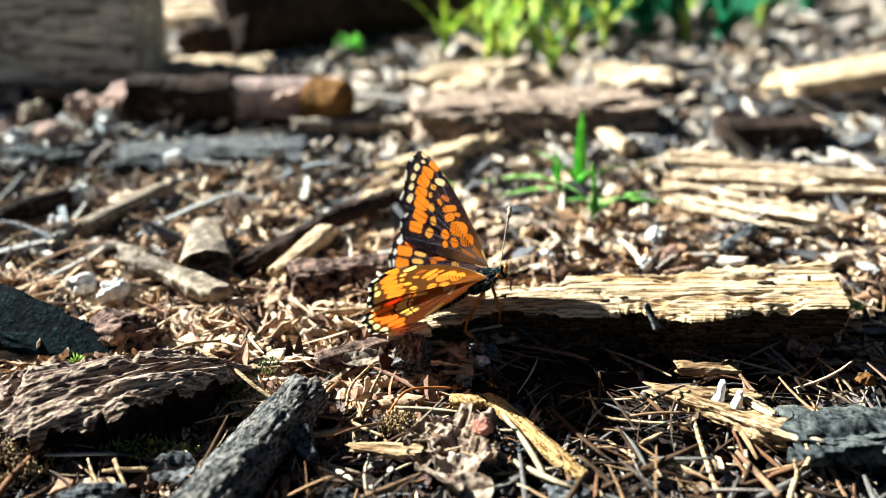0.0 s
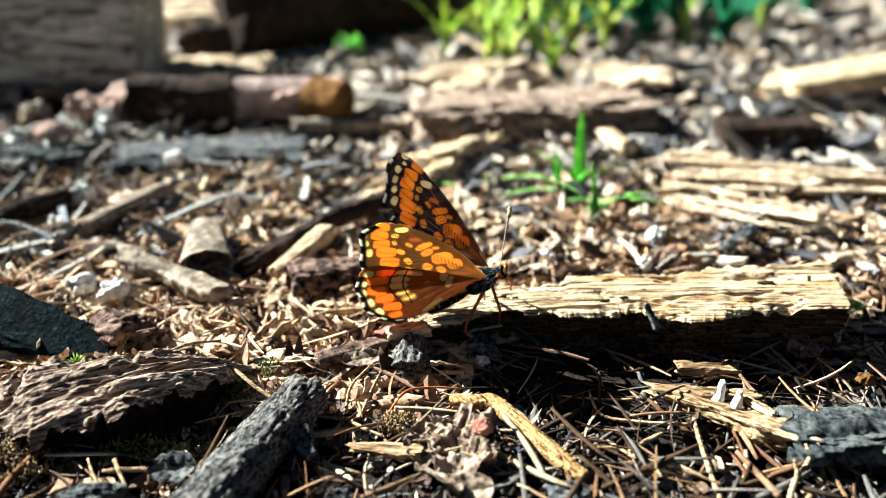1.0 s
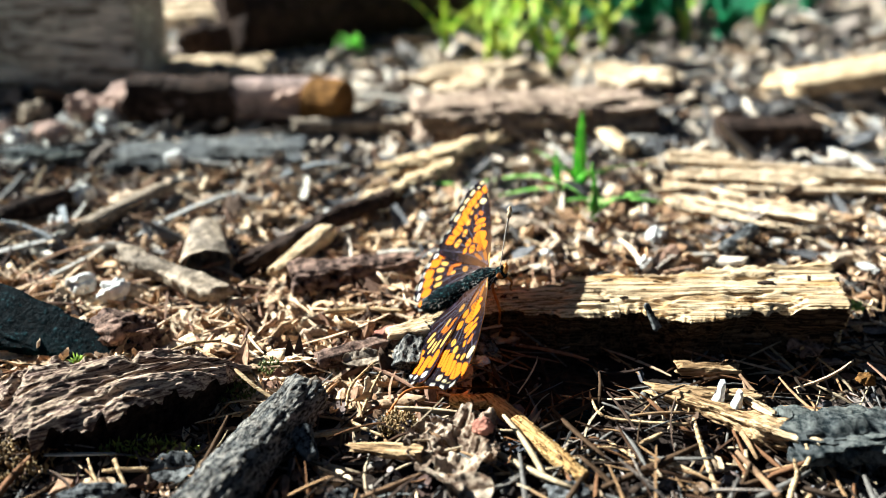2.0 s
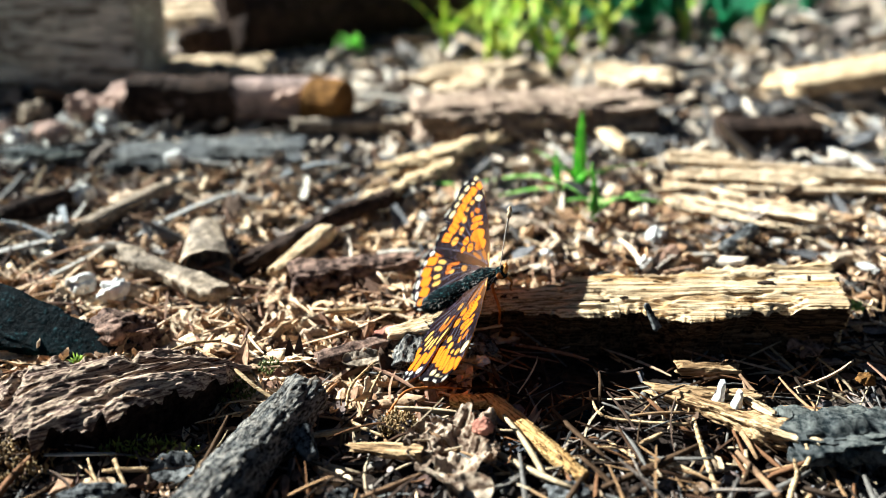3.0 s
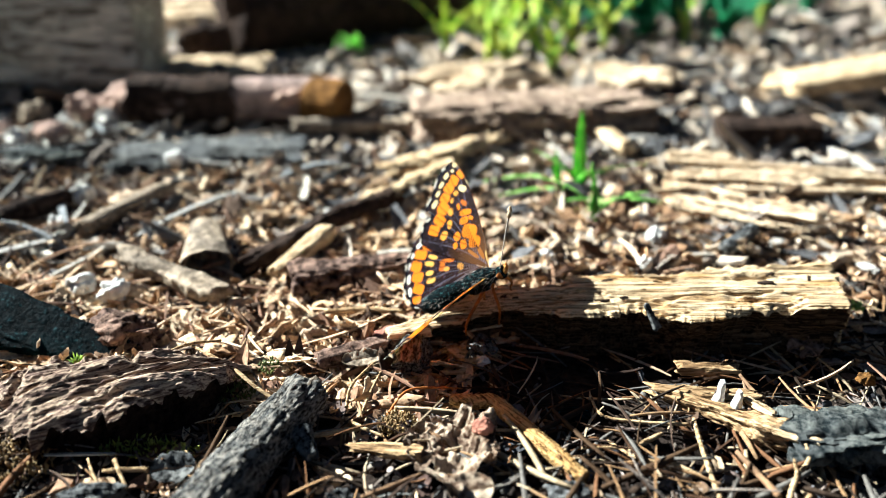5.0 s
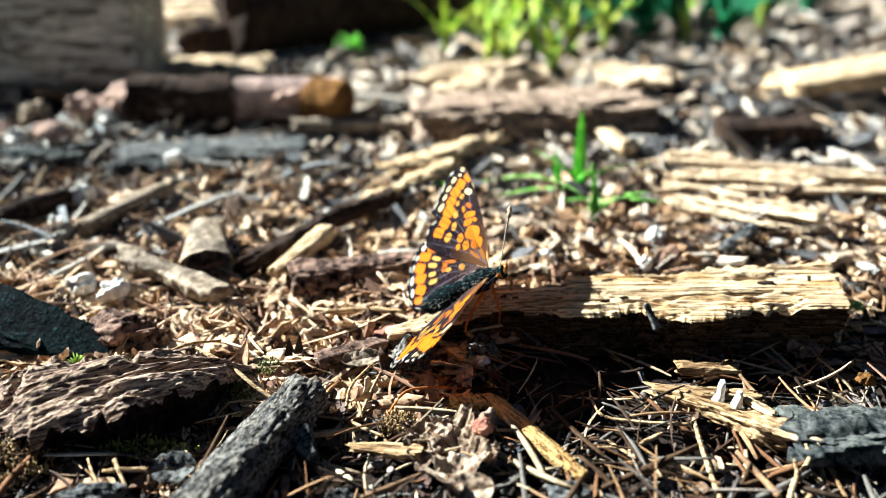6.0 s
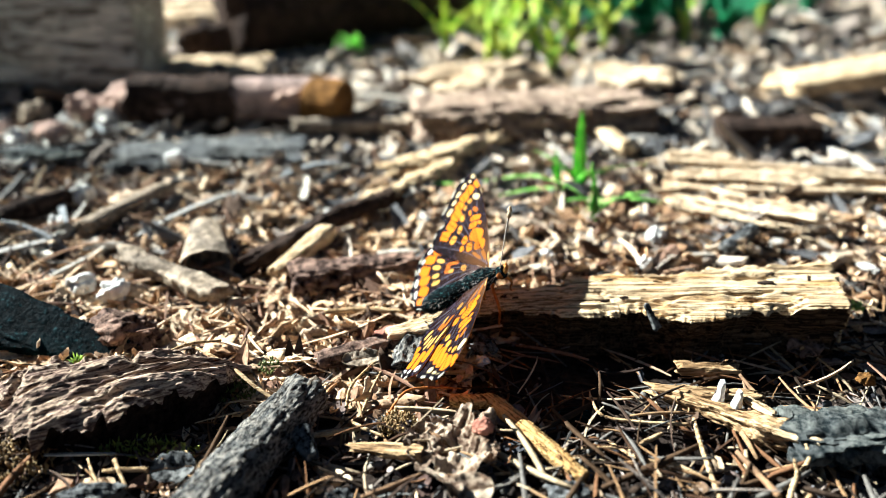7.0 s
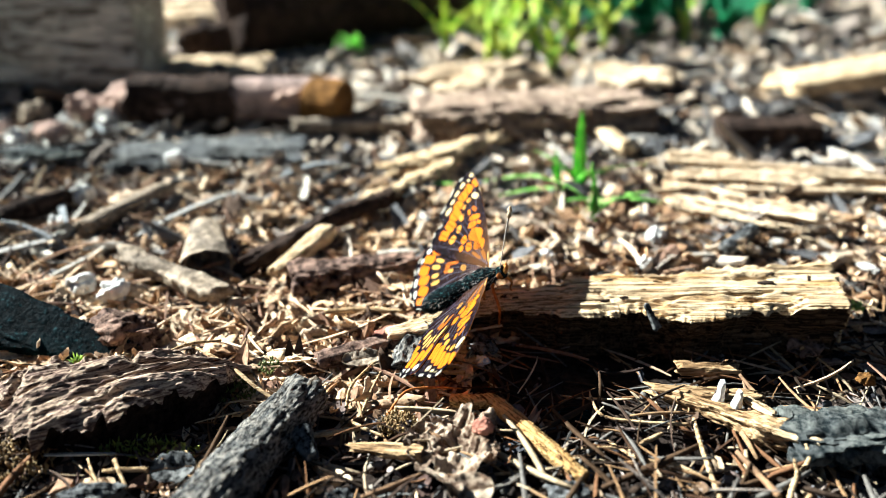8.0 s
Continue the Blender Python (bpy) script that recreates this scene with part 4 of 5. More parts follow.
def tuft(label, at, blades, material, seed):
    """A tuft of grass. blades: heading in degrees, lean, length, width."""
    ob = new("grass_tuft", None)
    ob.matrix_world = pose(at[0] * MM, at[1] * MM, (at[2] - 0.5) * MM)
    tagged(ob, label, "grass", "grass tufts")
    for k, (head, lean, L, W) in enumerate(blades):
        b = part("blade", solid("blade", *blade(L, W, lean, seed + k), material), ob)
        b.matrix_basis = pose(0.4 * math.sin(3 * k) * MM, 0.4 * math.cos(5 * k) * MM, 0, 0, 0, head)
    return ob


tuft("fresh green grass shoot with narrow upright blades", (30.4, 180.6, 0.0), [(0, 0.05, 20, 3.0), (120, 0.5, 10, 2.2), (95, 2.2, 10, 2.0), (250, 0.9, 16, 2.0), (200, 0.6, 12, 2.2), (60, 0.8, 14, 2.0)], GRASS, 1)
tuft("small green grass shoot", (31.4, 164.7, 0.0), [(0, 0.1, 9, 2.0), (100, 0.9, 20, 1.5), (270, 0.9, 12, 1.5), (10, 0.3, 14, 1.6)], GRASS, 9)
tuft("thin arching green grass", (26.3, 186.3, 0.0), [(20, 0.1, 9, 2.2), (98, 2.0, 12, 1.8)], GRASS, 15)
tuft("single flat green grass blade among litter", (2.5, 181.0, 2.0), [(91, 2.4, 5.0, 2.2)], GRASS, 21)
tuft("low green grass leaves spread on litter", (36.0, 172.0, 1.0), [(268, 2.0, 6.5, 1.8), (80, 2.2, 6.0, 1.6), (300, 1.6, 6.0, 1.6), (130, 1.5, 5.0, 1.5)], GRASS, 25)
rg = random.Random(5)
for k, (x, y, z) in enumerate(((18.0, 324.2, 0.0), (22.8, 308.3, 0.0), (38.7, 304.6, 0.0), (36.7, 346.2, 0.0), (50.3, 337.1, 0.0), (66.7, 354.6, 0.0), (1.3, 339.3, 0.0), (16.2, 373.8, 0.0), (101.6, 363.3, 0.0), (27.8, 348.6, 0.0), (144.6, 395.1, 0.0))):
    tuft("bright yellow-green grass tuft in sun", (x, y, z), [(rg.uniform(0, 360), rg.uniform(0.1, 0.8), rg.uniform(15, 42), rg.uniform(2.4, 4.4)) for j in range(8 if k not in (6, 8) else 4)], BRIGHT_GRASS, 30 + 10 * k)
for k, (x, y, z) in enumerate(((56.9, 384.9, 0.0), (72.5, 373.8, 0.0), (88.3, 379.3, 0.0), (106.5, 402.7, 0.0), (144.8, 399.6, 0.0), (117.5, 360.8, 0.0), (71.1, 410.6, 0.0), (109.1, 436.0, 0.0), (186.1, 445.2, 0.0), (50.1, 402.7, 0.0), (90.1, 418.7, 0.0), (129.2, 427.2, 0.0), (-33.7, 330.5, 0.0))):
    tuft("deep green leafy grass tuft", (x, y, z), [(rg.uniform(0, 360), rg.uniform(0.3, 1.1), rg.uniform(18, 50) * (1 if k < 12 else 0.28), rg.uniform(3.5, 8.0) * (1 if k < 12 else 0.6)) for j in range(16)], TEAL_GRASS if k < 12 else GRASS, 230 + 20 * k)


# ---- small things on the soil ----
def strand(name, label, pts, radius, material, group="loose stems", nc=7):
    """A thin bent stem through three or more places."""
    v, f = limb(pts, radius, 22, nc)
    mid = v.mean(0)
    k = 1 + 0.12 * octaves(v * 0.9, 2, int(abs(v[0][0]) * 10))
    c = np.repeat(smooth_line(pts, 22), nc, 0)
    ob = new(name, solid(name, c + (v - c) * k[:, None] - mid, f, material))
    ob.matrix_world = pose(*(mid * MM))
    return tagged(ob, label, "stem", group)


def leaf(name, label, at, L, W, material, turn=0.0, tilt=0.0, crumple=0.15, seed=0, n=36, fold=0.4, torn=0.12):
    """A dry leaf: a pointed oval sheet with thickness, ribs and creases."""
    u, w = np.meshgrid(np.linspace(-1, 1, n), np.linspace(-1, 1, n // 2), indexing="ij")
    edge = np.clip(1 - np.abs(u) ** 2.4, 0, 1) ** 0.6
    x = u * L / 2
    y = w * edge * W / 2 * (1 + torn * octaves(np.stack([u * 4, w, 0 * u], -1), 3, seed))
    q = np.stack([x, y, 0 * x], -1) / (fold * W)
    z = crumple * W * (octaves(q, 3, seed) - 0.4 * np.abs(octaves(q * 1.7, 2, seed + 4))) + 0.10 * W * np.abs(w) - 0.03 * W * np.exp(-(w * 7) ** 2)
    top = np.stack([x, y, z], -1).reshape(-1, 3)
    m = len(top)
    i = np.arange(m).reshape(u.shape)
    f = np.stack([i[:-1, :-1], i[1:, :-1], i[1:, 1:], i[:-1, 1:]], -1).reshape(-1, 4)
    rim = np.concatenate([i[:, 0], i[-1, 1:], i[-2::-1, -1], i[0, -2:0:-1]])
    r2 = np.roll(rim, -1)
    faces = np.concatenate([f, f[:, ::-1] + m, np.stack([rim, rim + m, r2 + m, r2], -1)])
    ob = new(name, solid(name, np.concatenate([top, top - [0, 0, 0.12]]), faces.tolist(), material))
    ob.matrix_world = pose(at[0] * MM, at[1] * MM, at[2] * MM, tilt, 0, turn)
    rib = top.reshape(*u.shape, 3)[2:-2:5, n // 4]
    part("midrib", solid("midrib", *limb(rib, [0.026 * W, 0.02 * W, 0.008 * W], 40, 6), DARK_STEM), ob, "brown midrib")
    return tagged(ob, label, "leaf")


leaf("dead_leaf", "large crumpled cream dead leaf on soil", (1.4, 85.6, 2.6), 12.0, 10.0, DRY_LEAF, -35, 14, 0.10, 3, 130, 0.19, 0.32)
leaf("dead_leaf", "pale curled dry leaf on dark soil", (-0.6, 78.5, 3.4), 7.0, 3.6, DRY_LEAF, 140, 35, 0.08, 4)
leaf("dead_leaf", "rounded pale dry leaf on dark soil", (3.1, 77.5, 2.4), 5.4, 4.6, DRY_LEAF, 10, 20, 0.05, 5)
leaf("dead_leaf", "dark red leaf in the shade of wood", (54.9, 111.8, 1.2), 6.5, 4, RED_BARK, 20, 30, 0.12, 6)
leaf("dead_leaf", "grey flat flake of bark on soil", (-32.1, 81.7, 2.2), 5.4, 4.0, GREY_BARK, 10, 25, 0.06, 7)
leaf("dead_leaf", "brown curled leaf beside the split wood", (-11.7, 105.8, 2.6), 6, 3.0, TAN_BARK, 20, 20, 0.07, 9)
boulder("husk", "small reddish brown husk on a dead leaf", "seed husk", (4.9, 86.5, 4.6), (2.8, 2.4, 2.2), NUT, 21, rough=0.15)
boulder("husk", "flat brown husk on soil", "seed husk", (-8.0, 111.8, 2.4), (5, 4, 3.4), NUT, 22)
boulder("clod", "sunlit brown clod beside the dark slab", "clod", (-49.0, 114.0, 2.6), (10, 7, 5.5), RED_BARK, 23)
boulder("clod", "grey clod at the edge of the shade", "clod", (-40.4, 77.5, 1.4), (8, 3.4, 3), GREY_BARK, 24, 10)
boulder("clod", "grey clod at the edge of the shade", "clod", (-11.9, 77.2, 1.2), (3.4, 3, 2.4), GREY_BARK, 25)
boulder("clod", "grey clod on dark soil", "clod", (14.6, 77.5, 1.4), (6, 4, 3), GREY_BARK, 26)
boulder("clod", "dark clod in the shade of the split wood", "clod", (5.6, 110.3, 1.8), (4, 4, 3.2), GREY_BARK, 27)
boulder("clod", "teal-grey clod in shade", "clod", (17.4, 94.4, 0.8), (4.6, 3, 1.3), SLATE, 28)
for x, y, z, a, b, c, mat, lab in ((-115.9, 236.6, 4.0, 9, 8, 7, TAN_BARK, "tan rounded stone in shade"), (-104.0, 218.3, 4.0, 8, 7, 5, PINK, "pinkish stone at the log's foot"), (-103.4, 241.7, 4.0, 10, 8, 8, PINK, "pale tan stone with a bright side"), (-112.1, 215.9, 3.0, 5, 5, 5, WHITE, "small bright white stone in shade"), (-95.1, 235.5, 3.0, 5, 5, 5, WHITE, "small grey-white stone on soil"), (-99.0, 201.4, 2.4, 17, 9, 4, GREY_SLAB, "flat grey-green stone on soil"), (-117.5, 220.1, 3.0, 6, 6, 5, PINK, "small pink stone in shade"), (-65.5, 199.1, 2.4, 5, 4, 4, WHITE, "small pale stone on litter"), (-77.1, 157.9, 2.4, 3.4, 3, 3, WHITE, "tiny pale stone beside a dark twig")):
    boulder("pebble", lab, "stone", (x, y, z), (a, b, c), mat, int(60 + a + b), group="stones at the log")
boulder("clod", "tan crumb of rotten wood", "clod", (59.8, 102.1, 1.4), (2.4, 2, 1.8), END_GRAIN, 29)
boulder("white_stone", "small white stone under the split wood", "stone", (5.7, 106.9, 1.4), (1.8, 1.6, 1.6), WHITE, 30, group="white stones")
boulder("white_stone", "small pale stone on soil", "stone", (41.3, 152.1, 2.4), (5.4, 3.2, 2.6), WHITE, 31, 60, group="white stones")
boulder("white_stone", "pale stone on soil behind the wood", "stone", (35.7, 136.7, 2.4), (2.6, 2.4, 4.6), WHITE, 32, group="white stones")
boulder("white_stone", "pale stone on soil behind the wood", "stone", (19.0, 141.5, 2.4), (3.2, 2.6, 2.4), WHITE, 33, group="white stones")
for k, (x, y, z, h) in enumerate(((36.6, 95.2, 3.4, 3.6), (38.4, 93.6, 3.4, 2.8))):
    piece("white_fungus", "tiny white fungus standing on a splinter", "fungus", (x, y, z - 1), (x + 0.3, y, z + h * 0.6), 1.7, 1.2, WHITE, e=2.2, taper=(1.2, 0.6), fibre=0.05, lump=0.25, seed=90 + k, nl=20, nc=18, group="white fungi")

strand("needle", "arched orange-brown needle over soil", [(-7.5, 93.4, 1.2), (-5.0, 96.0, 3.4), (-1.4, 97.3, 3.2), (2.5, 98.0, 2.6)], [0.19, 0.20, 0.18, 0.10], LEG)
strand("needle", "bent brown needle on litter", [(-13.0, 95.5, 1.2), (-12.5, 98.8, 2.6), (-9.8, 105.3, 2.4)], [0.20, 0.20, 0.14], STRAW)
strand("needle", "straight brown needle on litter", [(-11.0, 92.9, 1.2), (-9.8, 97.5, 2.4), (-8.7, 103.4, 2.2)], [0.20, 0.20, 0.14], STRAW)
strand("straw", "long pale straw over the rotten log's end", [(-37.5, 108.0, 4.0), (-29.3, 100.6, 4.4), (-25.0, 97.1, 3.2), (-21.4, 95.1, 2.0)], [0.24, 0.29, 0.29, 0.20], STRAW)
strand("straw", "pale straw lying on sunlit litter", [(-40.8, 101.7, 4.6), (-36.9, 106.3, 4.6), (-32.6, 108.9, 3.8)], [0.20, 0.27, 0.20], STRAW)
strand("straw", "pale straw on sunlit litter", [(-18.9, 120.0, 2.6), (-13.0, 120.0, 3.0), (-6.2, 119.3, 3.0)], [0.41, 0.51, 0.41], STRAW)
strand("straw", "brown bent stem over dark soil", [(19.9, 97.3, 2.0), (20.7, 92.4, 2.2), (25.1, 90.9, 2.2), (31.7, 90.3, 2.2)], [0.18, 0.23, 0.24, 0.27], STRAW)
strand("straw", "brown stem lying toward the splinter", [(32.3, 91.2, 2.4), (31.8, 85.0, 2.0), (31.5, 76.3, 1.6)], [0.29, 0.31, 0.34], STRAW)
strand("straw", "brown stem among needles", [(36.0, 85.0, 2.0), (37.1, 80.9, 2.0), (38.5, 77.3, 1.6)], [0.34, 0.41, 0.41], DARK_STEM)
strand("straw", "pale dry stem on dark soil", [(17.1, 86.2, 1.6), (20.0, 86.1, 1.8), (23.4, 85.9, 1.8)], [0.17, 0.20, 0.17], STRAW)
strand("straw", "short pale chip-like stem", [(22.8, 85.3, 1.8), (25.0, 86.8, 2.0), (27.6, 88.4, 2.2)], [0.34, 0.41, 0.27], STRAW)
strand("straw", "long straw across dark soil", [(20.6, 87.8, 1.6), (23.6, 83.7, 2.0), (27.5, 82.8, 2.0), (30.7, 80.4, 1.8)], [0.17, 0.24, 0.26, 0.20], STRAW)
strand("straw", "forked brown stem standing from soil", [(43.8, 84.4, 3.6), (43.6, 82.4, 3.0), (41.1, 79.7, 2.0), (39.5, 77.0, 1.0)], [0.20, 0.27, 0.31, 0.34], STRAW)
strand("straw", "forked brown stem standing from soil", [(41.4, 81.6, 3.6), (41.5, 80.5, 2.6), (41.1, 79.5, 2.0)], [0.17, 0.24, 0.27], STRAW)
strand("straw", "grey twig leaning on the splinter", [(41.6, 101.7, 2.4), (41.9, 98.0, 2.6), (42.7, 95.1, 2.4)], [0.24, 0.27, 0.24], DARK_STEM)
strand("straw", "thin grey twig before the rotten log", [(-48.8, 84.9, 1.6), (-44.5, 84.8, 1.8), (-40.0, 84.9, 1.8)], [0.20, 0.24, 0.20], GREY_WOOD)
strand("straw", "short crossed straw on dark soil", [(-40.4, 81.6, 1.8), (-37.7, 81.6, 2.0), (-35.1, 81.8, 1.8)], [0.24, 0.31, 0.31], STRAW)
strand("straw", "short crossed straw on dark soil", [(-39.5, 83.2, 2.2), (-38.1, 80.9, 2.0), (-36.7, 78.9, 1.4)], [0.27, 0.27, 0.20], STRAW)
strand("straw", "short upright straw on dark soil", [(-42.8, 83.4, 2.2), (-41.3, 80.9, 2.0), (-39.6, 78.7, 1.4)], [0.17, 0.20, 0.20], STRAW)
strand("straw", "pale stem beside the branch stub", [(-31.3, 84.5, 2.4), (-29.0, 81.9, 2.2), (-26.3, 80.4, 1.8)], [0.17, 0.20, 0.20], STRAW)
strand("straw", "reddish twig on dark soil", [(-9.3, 77.1, 1.6), (-6.1, 78.5, 2.0), (-2.4, 80.9, 2.0)], [0.31, 0.34, 0.24], DARK_STEM)
strand("straw", "pale stem on dark soil", [(-12.7, 92.4, 1.6), (-10.1, 90.1, 1.8), (-7.7, 88.7, 1.6)], [0.20, 0.26, 0.20], STRAW)
strand("straw", "upright stub beside the split wood's end", [(62.8, 118.5, 4.6), (61.7, 116.0, 3.0), (60.5, 113.2, 1.0)], [0.34, 0.27, 0.31], STRAW)
strand("straw", "dark bent stem under the split wood", [(3.1, 106.6, 1.6), (4.0, 108.1, 2.4), (4.9, 110.8, 2.4)], [0.27, 0.31, 0.27], GREY_SLAB)
piece("bark_chip", "long brown bark chip on dark soil", "bark chip", (-11.3, 85.9, 2.0), (-2.7, 84.7, 2.2), 2.8, 1.4, SPLINTER, e=3, taper=(0.5, 1), fibre=0.2, lump=0.25, jag=0.2, seed=91, nl=50)
piece("bark_chip", "brown root-like stick in sun", "stick", (-18.3, 105.6, 2.2), (-7.9, 110.6, 2.6), 3.0, 2.4, RED_BARK, e=2.4, fibre=0.15, lump=0.2, seed=92, nl=50)
piece("bark_chip", "torn pale fibres at the slab's end", "wood splinter", (39.1, 88.6, 3.4), (45.6, 84.5, 3.4), 1.6, 1.2, TAN_WOOD, e=2.6, taper=(0.7, 1), fibre=0.2, lump=0.2, jag=0.2, seed=93, nl=50)
piece("bark_chip", "torn pale fibres at the slab's end", "wood splinter", (39.7, 93.8, 3.6), (42.2, 90.4, 3.6), 1.4, 1.0, TAN_WOOD, e=2.6, fibre=0.2, lump=0.2, jag=0.2, seed=94, nl=40)
attach(piece("side_twig", "broken dark side twig", "twig", (-18.0, 88.2, 2.6), (-15.9, 84.2, 1.6), 3.4, 3.0, GREY_BARK, e=2.3, taper=(1, 0.6), fibre=0.1, lump=0.2, jag=0.2, crust=0.3, seed=95, nl=40), stub)
attach(piece("broken_end", "splintered paler broken end", "wood", (-18.1, 96.6, 3.0), (-18.6, 95.0, 3.0), 5.0, 4.4, TAN_BARK, e=2.3, fibre=0.2, lump=0.2, jag=0.5, crust=0.3, seed=113, nl=20, nc=40), stub)
piece("grey_twig", "grey broken twig on grey litter", "twig", (-71.0, 155.9, 2.6), (-60.4, 177.4, 3.2), 3.4, 3.0, TAN_BARK, e=2.3, fibre=0.1, lump=0.2, bend=0.03, seed=96)
piece("tan_stick", "sunlit tan stick behind the butterfly", "stick", (-12.4, 189.0, 3.2), (12.6, 212.9, 3.6), 7.0, 2.6, TAN_WOOD, e=2.8, fibre=0.2, lump=0.25, jag=0.25, crust=0.4, seed=97, nl=90)
piece("tan_stick", "sunlit tan stick behind the butterfly", "stick", (-16.9, 165.2, 3.2), (2.1, 192.0, 3.6), 4.0, 2.4, TAN_WOOD, e=2.8, fibre=0.2, lump=0.25, jag=0.25, crust=0.4, seed=98, nl=90)
piece("dark_twig", "dark twig under the pale strips", "twig", (52.7, 144.9, 2.6), (59.9, 151.1, 4.0), 2.6, 2.4, GREY_BARK, e=2.3, fibre=0.1, lump=0.2, seed=99)


def moss(label, at, n, rx, ry, h, material, seed):
    """A cushion of tiny pointed leaves."""
    rs = np.random.RandomState(seed)
    V, F = [], []
    for k in range(n):
        a, r = rs.uniform(0, 2 * np.pi), math.sqrt(rs.rand())
        base = np.array([rx * r * math.cos(a), ry * r * math.sin(a), h * (1 - r * r) * rs.rand()])
        d = np.array([rs.normal(0, 0.6), rs.normal(0, 0.6), 1.0])
        d /= np.linalg.norm(d)
        e = np.cross(d, [0.3, 0.7, 0.2])
        e /= np.linalg.norm(e)
        g = np.cross(d, e)
        ln, w = rs.uniform(0.5, 1.2), rs.uniform(0.12, 0.22)
        i = len(V)
        V += [base - e * w * 0.4, base + e * w * 0.4, base + d * ln * 0.5 - e * w, base + d * ln * 0.5 + e * w, base + d * ln * 0.5 + g * w * 0.6, base + d * ln]
        F += [(i, i + 1, i + 3, i + 2), (i + 2, i + 3, i + 5), (i, i + 2, i + 4), (i + 1, i + 4, i + 3), (i + 2, i + 5, i + 4), (i + 3, i + 4, i + 5), (i, i + 4, i + 1)]
    ob = new("moss", solid("moss", np.array(V), F, material))
    ob.matrix_world = pose(*(c * MM for c in at))
    return tagged(ob, label, "moss", kind="stuff")


moss("green moss at the end of the rotten log", (-28.4, 98.7, 1.0), 160, 2.6, 2.4, 3.0, MOSS, 1)
moss("yellow-green moss sprouts at the foot of the rotten log", (-36.5, 86.6, 0.6), 150, 6.5, 1.5, 2.4, SPROUT, 2)
moss("yellow-brown moss on dark soil", (-52.1, 83.7, 0.5), 420, 4.5, 4.5, 4.0, BROWN_MOSS, 3)
moss("brown fibrous cushion on soil", (-5.8, 91.5, 0.8), 300, 2.6, 2.2, 2.4, BROWN_MOSS, 4)
moss("fresh green moss sprout", (-49.8, 99.8, 5.5), 30, 0.7, 0.5, 1.4, BRIGHT_GRASS, 5)
moss("small green sprout by the split wood", (66.6, 121.9, 2.0), 40, 1.2, 0.8, 1.6, GRASS, 6)
moss("green moss on sunlit litter", (-25.0, 105.3, 1.0), 120, 1.8, 1.5, 1.8, MOSS, 7)


def scatter_single():
    """Loose chips, needles and sticks, each a thing of its own."""
    rs = np.random.RandomState(12)
    chips = [solid("wood_chip", *plate(4, 2, 40 + k, 0.3), CHIP_ONE, False) for k in range(10)]
    stems = []
    for k in range(6):
        v, f, off = sliver(50 + k, 5)
        stems.append(solid("fallen_needle", v * [10, 0.30, 0.26] + off * 10, f, NEEDLE_ONE, True))
    straws = []
    for k in range(6):
        v, f, off = sliver(70 + k, 6, 0.05)
        straws.append(solid("dry_stem", v * [11, 0.5, 0.44] + off * 11, f, NEEDLE_ONE, True))
    sticks = [solid("loose_stick", *tube(18, 2.4, 2.0, nl=26, nc=14, e=2.4, taper=(1, 0.7), fibre=0.12, lump=0.2, bend=0.03, jag=0.15, seed=200 + k), CHIP_ONE) for k in range(8)]
    for meshes, name, label, cat, group, n, y0, y1 in (
            (chips, "wood_chip", "small curled chip of wood or bark on soil", "wood chip", "scattered wood chips", 300, 74, 150),
            (stems, "fallen_needle", "fallen brown conifer needle on litter", "needle", "scattered needles", 120, 74, 130),
            (straws, "dry_stem", "dry brown grass stem lying across dark soil", "stem", "dry stems on the soil", 110, 69, 97),
            (sticks, "loose_stick", "short weathered stick lying on forest litter", "stick", "scattered sticks", 150, 135, 420)):
        q = spread(rs, n, y0, y1, 0.56, (lambda x, y: np.clip(blob(x, y, 34, 82, 24, 12) + 0.12, 0, 1)) if name == "dry_stem" else None)
        z = ground_z(q[:, 0], q[:, 1])
        for k in range(n):
            # Keeps pieces off the split wood; needles left out before it deepen its shade.
            if -9 < q[k, 0] < 75 and 97 < q[k, 1] < 133 and (name != "fallen_needle" or (6 < q[k, 0] < 42 and q[k, 1] > 99)):
                continue
            ob = new(name, meshes[k % len(meshes)])
            g = rs.uniform(0.6, 1.5)
            size = Matrix.Diagonal((*((rs.uniform(1.8, 5), rs.uniform(0.6, 1.8), rs.uniform(2, 4)) if name == "wood_chip" else (g, g, g) if name in ("fallen_needle", "dry_stem") else (g * q[k, 1] / 200, g, g)), 1))
            ob.matrix_world = pose(q[k, 0] * MM, q[k, 1] * MM, (z[k] + rs.uniform(1.0, 2.2)) * MM, rs.normal(0, 14), rs.normal(0, 10), rs.uniform(0, 360) if name != "loose_stick" else rs.normal(0, 45)) @ size
            tagged(ob, label, cat, group)


# ---- butterfly ----
AXIS = (Vector((0.6884, -0.2149, 0.6928)), Vector((0.1296, 0.9762, 0.1740)), Vector((-0.7137, -0.0300, 0.6998)))
HOME = Matrix(AXIS).transposed().to_4x4()
HOME.translation = Vector((6.72, 111.39, 13.55)) * MM
DARK, ORNG, YELL, PALE = (0.007, 0.005, 0.008), (0.78, 0.24, 0.008), (0.80, 0.50, 0.15), (0.78, 0.62, 0.34)


